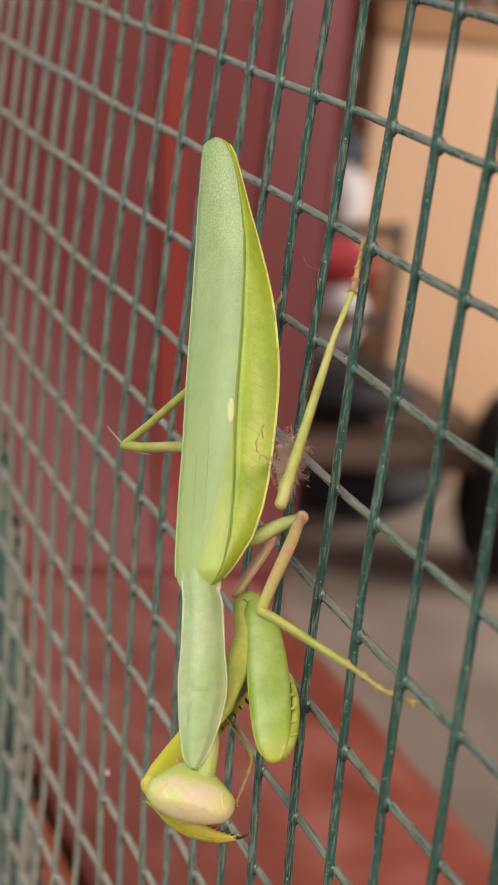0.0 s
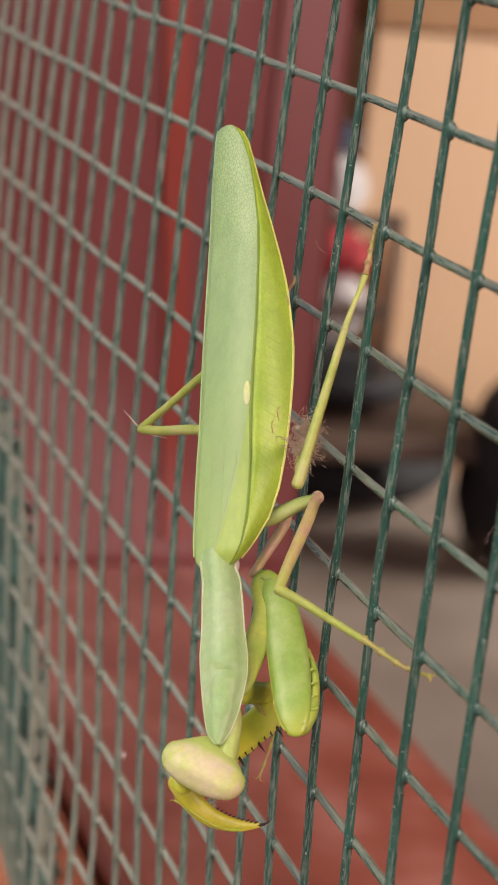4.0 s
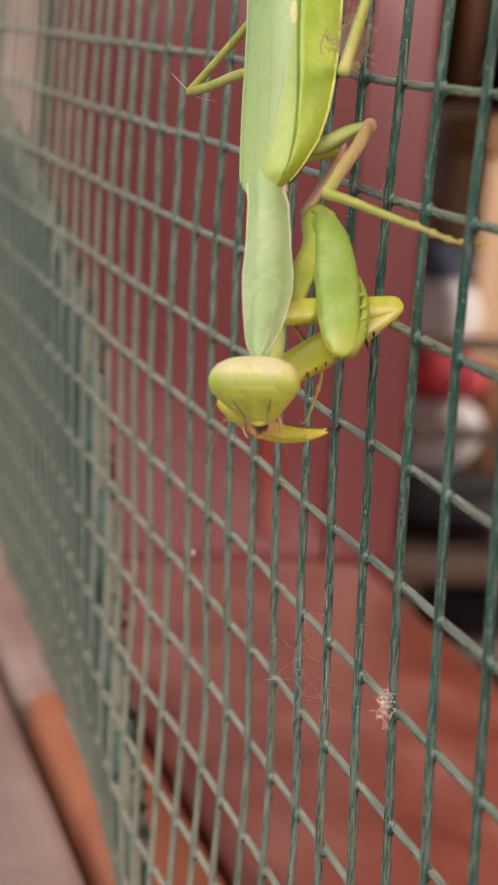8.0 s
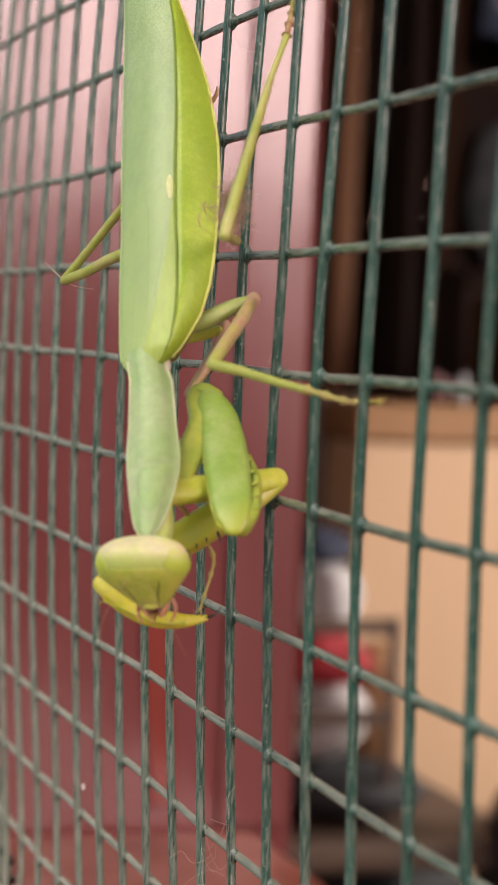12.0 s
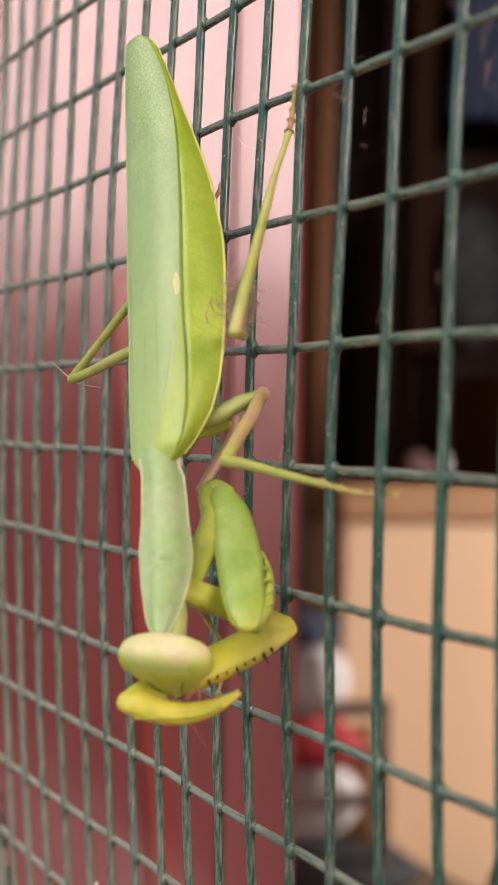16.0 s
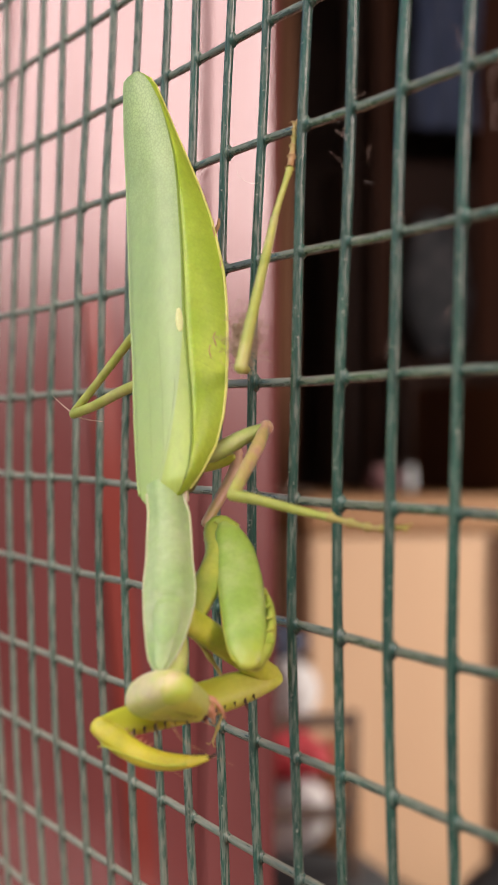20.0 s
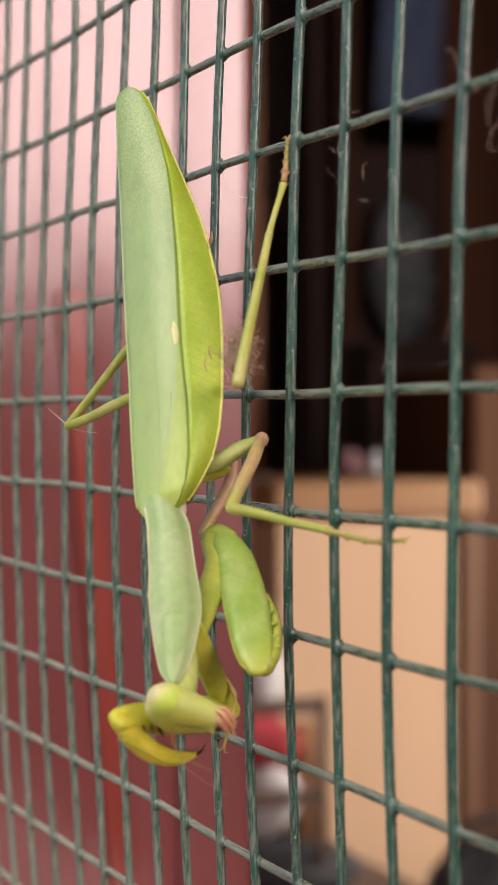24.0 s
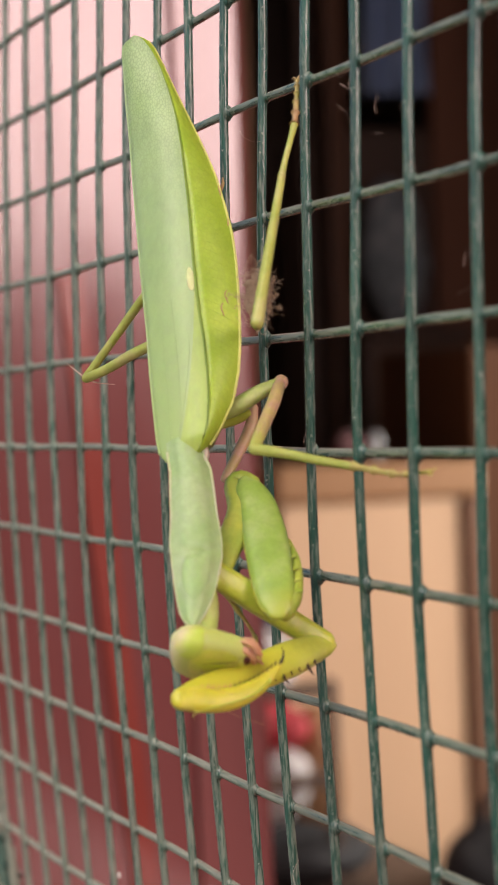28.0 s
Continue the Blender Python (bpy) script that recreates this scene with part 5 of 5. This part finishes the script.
# ---------- what moves ----------
SHOULDER = (4.6, -11.6, -49.5)
FORELEG = [
    (0, (-5.4, -4.3, -48.0), (6.3, -17.9, -56.7), (9.9, -9.3, -61.5)),
    (0.5, (-5.4, -4.1, -50.6), (6.0, -19.6, -56.2), (7.3, -11.5, -62.7)),
    (1, (-1.4, -1.0, -52.5), (7.4, -18.1, -58.1), (12.2, -9.6, -61.7)),
    (1.5, (0.5, -0.4, -53.3), (11.3, -16.6, -58.0), (15.7, -7.2, -59.7)),
    (2, (-0.1, -0.1, -51.0), (6.3, -17.1, -59.4), (10.5, -7.6, -60.9)),
    (2.5, (-0.3, -0.1, -50.4), (0.2, -16.6, -61.8), (4.6, -7.3, -64.2)),
    (4.5, (-4.8, -4.7, -54.0), (8.2, -18.1, -56.9), (8.5, -9.0, -63.4)),
    (5, (-6.7, -6.3, -50.6), (6.1, -20.9, -55.3), (7.7, -13.2, -62.3)),
    (5.5, (-5.0, -4.6, -53.4), (8.2, -18.9, -57.0), (12.3, -10.1, -61.5)),
    (6, (-5.2, -4.6, -52.8), (9.9, -17.2, -57.8), (14.4, -7.6, -60.0)),
    (6.5, (-3.1, -2.6, -53.4), (4.6, -18.0, -60.0), (8.9, -8.9, -63.3)),
    (7, (0.2, 0.1, -49.3), (-0.7, -16.4, -61.2), (3.1, -6.4, -63.5)),
    (7.5, (2.1, 0.6, -49.0), (3.3, -16.6, -59.7), (6.7, -6.7, -61.7)),
    (8, (2.7, 0.7, -48.6), (4.5, -16.3, -59.0), (7.8, -6.5, -61.2)),
    (8.5, (2.6, 0.7, -49.0), (6.5, -16.6, -58.3), (9.4, -6.7, -60.5)),
    (9, (1.7, 0.5, -48.4), (4.0, -16.4, -58.8), (6.9, -6.6, -61.3)),
    (9.5, (1.9, 0.6, -48.4), (4.5, -16.5, -58.5), (7.4, -6.8, -61.2)),
    (10, (1.0, 0.3, -48.3), (4.2, -16.8, -58.1), (7.2, -7.4, -61.5)),
    (10.5, (1.0, 0.3, -48.2), (2.8, -16.9, -58.2), (5.9, -7.5, -61.6)),
    (11, (0.9, 0.3, -48.3), (3.5, -16.9, -58.3), (6.6, -7.5, -61.9)),
    (11.5, (0.8, 0.3, -48.3), (3.4, -16.9, -58.2), (6.5, -7.5, -61.6)),
    (12, (0.9, 0.3, -48.2), (1.3, -16.7, -58.8), (4.5, -7.2, -61.8)),
    (12.5, (1.0, 0.3, -48.2), (1.7, -16.8, -58.6), (5.0, -7.3, -61.6)),
    (14.5, (-0.9, -0.4, -48.6), (2.0, -17.9, -57.8), (5.2, -9.8, -63.5)),
    (14.75, (-2.9, -2.1, -52.6), (5.9, -19.8, -55.4), (7.8, -13.1, -63.3)),
    (15, (-3.8, -5.1, -56.1), (9.3, -19.7, -52.1), (9.7, -15.0, -61.5)),
    (15.25, (-3.0, -4.7, -56.6), (10.8, -19.1, -55.2), (8.1, -11.1, -61.5)),
    (15.5, (-2.3, -4.4, -57.0), (12.1, -18.2, -58.2), (7.1, -9.1, -59.7)),
    (16, (1.3, -0.3, -53.6), (8.4, -17.9, -59.7), (11.4, -7.9, -58.8)),
    (16.5, (1.7, 0.3, -52.0), (6.3, -17.6, -59.8), (9.3, -7.6, -58.6)),
    (16.75, (-1.6, -2.2, -54.9), (8.3, -19.4, -57.1), (9.2, -9.7, -61.1)),
    (17, (-3.9, -6.2, -56.9), (9.9, -20.2, -53.3), (8.5, -13.5, -61.3)),
    (17.5, (-3.0, -5.1, -57.0), (10.1, -20.2, -56.2), (6.8, -11.3, -60.7)),
    (18, (-0.5, -4.4, -58.4), (12.9, -19.3, -58.8), (9.5, -9.5, -60.7)),
    (18.5, (1.4, -1.3, -55.8), (13.5, -16.7, -59.9), (11.1, -6.5, -58.9)),
    (19, (4.1, 0.3, -53.2), (9.3, -16.8, -62.1), (12.2, -7.0, -59.5)),
    (19.5, (4.1, 0.7, -51.5), (7.9, -16.3, -61.2), (10.9, -6.6, -58.9)),
    (20, (-0.6, -1.9, -55.5), (5.1, -20.8, -59.2), (8.5, -11.3, -62.2)),
    (20.5, (-3.2, -5.8, -57.4), (9.8, -20.6, -53.6), (6.9, -13.7, -61.0)),
    (21, (-2.7, -5.2, -57.4), (10.5, -20.3, -57.7), (7.2, -11.1, -61.4)),
    (21.5, (3.3, -1.2, -56.3), (14.0, -17.7, -60.0), (13.0, -7.3, -58.9)),
    (22.5, (-0.0, -3.5, -57.8), (12.3, -19.3, -57.3), (10.7, -9.5, -60.8)),
    (23.5, (-2.8, -6.8, -58.4), (10.4, -21.0, -53.6), (8.5, -13.8, -61.0)),
    (24, (-1.8, -5.9, -57.8), (10.7, -20.8, -56.6), (6.9, -12.2, -61.1)),
    (24.5, (-0.9, -4.9, -58.5), (12.1, -20.1, -59.6), (7.7, -10.7, -61.2)),
    (25, (4.0, -0.9, -55.9), (13.0, -18.1, -60.7), (13.6, -8.2, -57.4)),
    (25.5, (5.2, 0.3, -53.4), (9.7, -17.4, -61.7), (13.1, -7.8, -59.0)),
    (26, (4.3, 0.2, -53.5), (6.2, -17.9, -61.8), (9.7, -8.3, -59.2)),
    (26.25, (1.5, -1.9, -56.7), (8.8, -20.4, -58.5), (9.0, -10.3, -61.3)),
    (26.5, (-0.8, -5.4, -58.9), (10.5, -21.1, -53.9), (7.4, -14.0, -61.0)),
    (27, (0.0, -7.6, -59.4), (11.8, -22.4, -55.3), (7.9, -14.1, -60.5)),
    (27.5, (-0.2, -4.3, -58.4), (11.9, -20.2, -58.2), (10.0, -10.2, -60.6)),
    (28, (5.4, -1.3, -56.6), (14.3, -19.0, -59.7), (13.3, -8.7, -57.5)),
]
HEAD = [
    (0, (10.8, -14.9, -56.2), (0.25, 0.96, -0.15), (-0.91, 0.29, 0.30)),
    (0.5, (10.4, -14.6, -55.1), (0.38, 0.80, -0.46), (-0.82, 0.52, 0.23)),
    (1, (10.7, -14.2, -55.5), (0.31, 0.82, -0.48), (-0.84, 0.47, 0.26)),
    (1.5, (10.7, -13.6, -55.2), (0.38, 0.70, -0.60), (-0.79, 0.59, 0.18)),
    (2, (10.4, -16.0, -56.3), (0.37, 0.87, -0.34), (-0.85, 0.46, 0.26)),
    (2.5, (10.4, -16.2, -56.2), (0.35, 0.92, -0.19), (-0.87, 0.39, 0.29)),
    (4.5, (10.5, -15.2, -55.5), (0.46, 0.82, -0.35), (-0.81, 0.55, 0.21)),
    (5, (10.3, -14.5, -54.9), (0.38, 0.83, -0.40), (-0.84, 0.49, 0.24)),
    (5.5, (10.5, -14.4, -55.5), (0.38, 0.85, -0.37), (-0.84, 0.48, 0.24)),
    (6, (10.5, -15.3, -56.5), (0.15, 0.78, -0.61), (-0.86, 0.40, 0.30)),
    (6.5, (10.3, -16.1, -56.4), (0.45, 0.83, -0.32), (-0.83, 0.53, 0.20)),
    (7, (10.4, -16.2, -56.7), (0.28, 0.89, -0.35), (-0.88, 0.38, 0.27)),
    (7.5, (10.4, -15.7, -56.4), (0.25, 0.93, -0.26), (-0.89, 0.33, 0.30)),
    (7.75, (10.4, -15.6, -56.2), (0.43, 0.90, -0.05), (-0.84, 0.38, -0.39)),
    (8, (10.4, -15.3, -55.7), (0.49, 0.87, 0.12), (-0.35, 0.31, -0.88)),
    (8.5, (10.3, -15.6, -55.5), (0.52, 0.84, 0.14), (-0.33, 0.34, -0.88)),
    (9, (10.4, -15.6, -55.9), (0.61, 0.79, 0.10), (-0.44, 0.44, -0.79)),
    (9.5, (10.4, -15.4, -56.1), (0.55, 0.83, 0.12), (-0.36, 0.36, -0.86)),
    (10, (10.3, -15.4, -55.5), (0.60, 0.80, 0.07), (-0.41, 0.39, -0.83)),
    (10.5, (10.2, -16.3, -55.7), (0.57, 0.82, 0.09), (-0.39, 0.37, -0.84)),
    (11, (10.4, -15.4, -55.9), (0.61, 0.78, 0.11), (-0.41, 0.43, -0.80)),
    (11.5, (10.4, -15.2, -55.7), (0.58, 0.81, 0.09), (-0.40, 0.38, -0.84)),
    (12, (10.5, -15.4, -55.6), (0.59, 0.80, 0.11), (-0.37, 0.39, -0.84)),
    (12.5, (10.4, -15.6, -55.7), (0.60, 0.80, 0.08), (-0.40, 0.39, -0.83)),
    (13.5, (10.3, -15.7, -55.5), (0.84, 0.25, 0.48), (0.24, 0.63, -0.74)),
    (14.5, (10.2, -15.8, -55.6), (0.85, -0.39, 0.36), (0.52, 0.76, -0.39)),
    (15, (10.1, -16.0, -55.3), (0.89, -0.35, 0.31), (0.41, 0.89, -0.19)),
    (15.5, (10.3, -15.4, -55.4), (0.85, -0.39, 0.35), (0.45, 0.89, -0.10)),
    (15.75, (10.4, -15.1, -55.3), (0.77, 0.42, 0.47), (-0.05, 0.78, -0.62)),
    (16, (10.5, -15.0, -55.4), (0.59, 0.80, -0.02), (-0.62, 0.44, -0.65)),
    (16.5, (10.4, -15.5, -55.3), (0.30, 0.95, -0.09), (-0.71, 0.16, -0.69)),
    (16.75, (10.3, -15.5, -55.3), (0.79, 0.43, 0.45), (-0.17, 0.84, -0.51)),
    (17, (10.2, -15.5, -55.3), (0.89, -0.35, 0.30), (0.42, 0.88, -0.21)),
    (17.5, (10.3, -15.5, -55.9), (0.85, -0.39, 0.35), (0.41, 0.91, 0.03)),
    (18, (10.5, -14.9, -55.8), (0.78, -0.41, 0.48), (0.36, 0.91, 0.21)),
    (18.5, (10.2, -16.2, -57.1), (0.85, -0.40, 0.35), (0.50, 0.80, -0.33)),
    (18.75, (10.3, -15.8, -56.6), (0.85, 0.43, 0.30), (-0.01, 0.59, -0.81)),
    (19, (10.4, -15.7, -56.3), (0.66, 0.73, -0.18), (-0.68, 0.49, -0.55)),
    (19.5, (10.2, -16.0, -55.3), (0.30, 0.91, -0.30), (-0.76, 0.04, -0.65)),
    (19.75, (10.1, -16.2, -55.5), (0.86, 0.42, 0.30), (-0.11, 0.72, -0.68)),
    (20, (10.0, -16.5, -55.6), (0.93, 0.22, 0.30), (-0.12, 0.94, -0.31)),
    (20.5, (10.1, -16.0, -55.3), (0.84, -0.41, 0.35), (0.46, 0.88, -0.09)),
    (21, (10.4, -15.4, -56.0), (0.85, -0.35, 0.40), (0.43, 0.89, -0.12)),
    (21.5, (10.2, -16.0, -55.8), (0.84, -0.41, 0.35), (0.49, 0.85, -0.19)),
    (23.5, (9.9, -16.9, -55.7), (0.84, -0.41, 0.35), (0.45, 0.89, -0.02)),
    (24, (10.3, -15.5, -55.8), (0.85, -0.38, 0.36), (0.47, 0.86, -0.20)),
    (24.5, (10.5, -15.1, -56.2), (0.84, -0.41, 0.35), (0.44, 0.90, 0.02)),
    (25, (10.1, -16.4, -55.7), (0.93, 0.20, 0.30), (-0.09, 0.93, -0.35)),
    (25.25, (10.2, -15.8, -56.0), (0.80, 0.41, 0.43), (0.08, 0.65, -0.76)),
    (25.5, (10.5, -15.3, -56.4), (0.34, 0.93, -0.12), (-0.71, 0.17, -0.69)),
    (26, (10.0, -16.3, -56.1), (0.48, 0.88, 0.04), (-0.50, 0.31, -0.81)),
    (26.25, (10.3, -15.7, -55.8), (0.79, 0.41, 0.45), (-0.08, 0.80, -0.59)),
    (26.5, (10.5, -15.3, -55.1), (0.84, -0.41, 0.36), (0.46, 0.89, -0.05)),
    (27, (10.1, -16.9, -55.9), (0.87, -0.37, 0.34), (0.47, 0.84, -0.27)),
    (27.5, (10.4, -16.0, -55.9), (0.84, -0.40, 0.36), (0.45, 0.89, -0.06)),
    (28, (10.2, -16.2, -55.9), (0.85, -0.33, 0.41), (0.37, 0.93, -0.02)),
]


def along(a, b):
    """The pose of a piece that starts at a and runs towards b, its spined side kept towards the head."""
    a, b = Vector(a), Vector(b)
    z = (a - b).normalized()
    x = W_T - z * W_T.dot(z)
    x.normalize()
    y = z.cross(x)
    m = Matrix((x, y, z)).transposed().to_4x4()
    m.translation = a * MM
    return m


def head_pose(at, across, mouth):
    x, z = Vector(across).normalized(), -Vector(mouth)
    z = (z - x * z.dot(x)).normalized()
    y = z.cross(x)
    m = Matrix((x, y, z)).transposed().to_4x4()
    m.translation = Vector(at) * MM
    return m


# how far the fore-body swings aside, in mm at its front
SWAY = [(0, -0.65), (2.5, -0.8), (5, -1.1), (6.5, -0.6), (8, -0.35), (11, -0.35), (12.5, -0.3), (14.5, 0.0), (17, 0.25), (18.5, 0.7), (20, 1.1), (21, 0.75), (21.5, 0.7), (23.5, 0.2),
        (24, 0.0), (25, 0.5), (26.5, 0.6), (28, 0.95)]


def swung(mm):
    turn = Matrix.Rotation(mm / 19.7, 4, P_T)
    if (turn @ P_A).dot(P_R) * mm > 0:
        turn.invert()
    return Matrix.Translation(JOIN * MM) @ turn @ Matrix.Translation(-JOIN * MM)


def motions():
    for swinging in (shield, rest):
        walk(swinging, [(t, swung(mm)) for t, mm in SWAY])
    walk(coxa, [(t, along(SHOULDER, e)) for t, e, k, tip in FORELEG])
    walk(femur, [(t, along(e, k)) for t, e, k, tip in FORELEG])
    walk(tibia, [(t, along(k, tip)) for t, e, k, tip in FORELEG])
    walk(head, [(t, head_pose(c, a, m)) for t, c, a, m in HEAD])


motions()
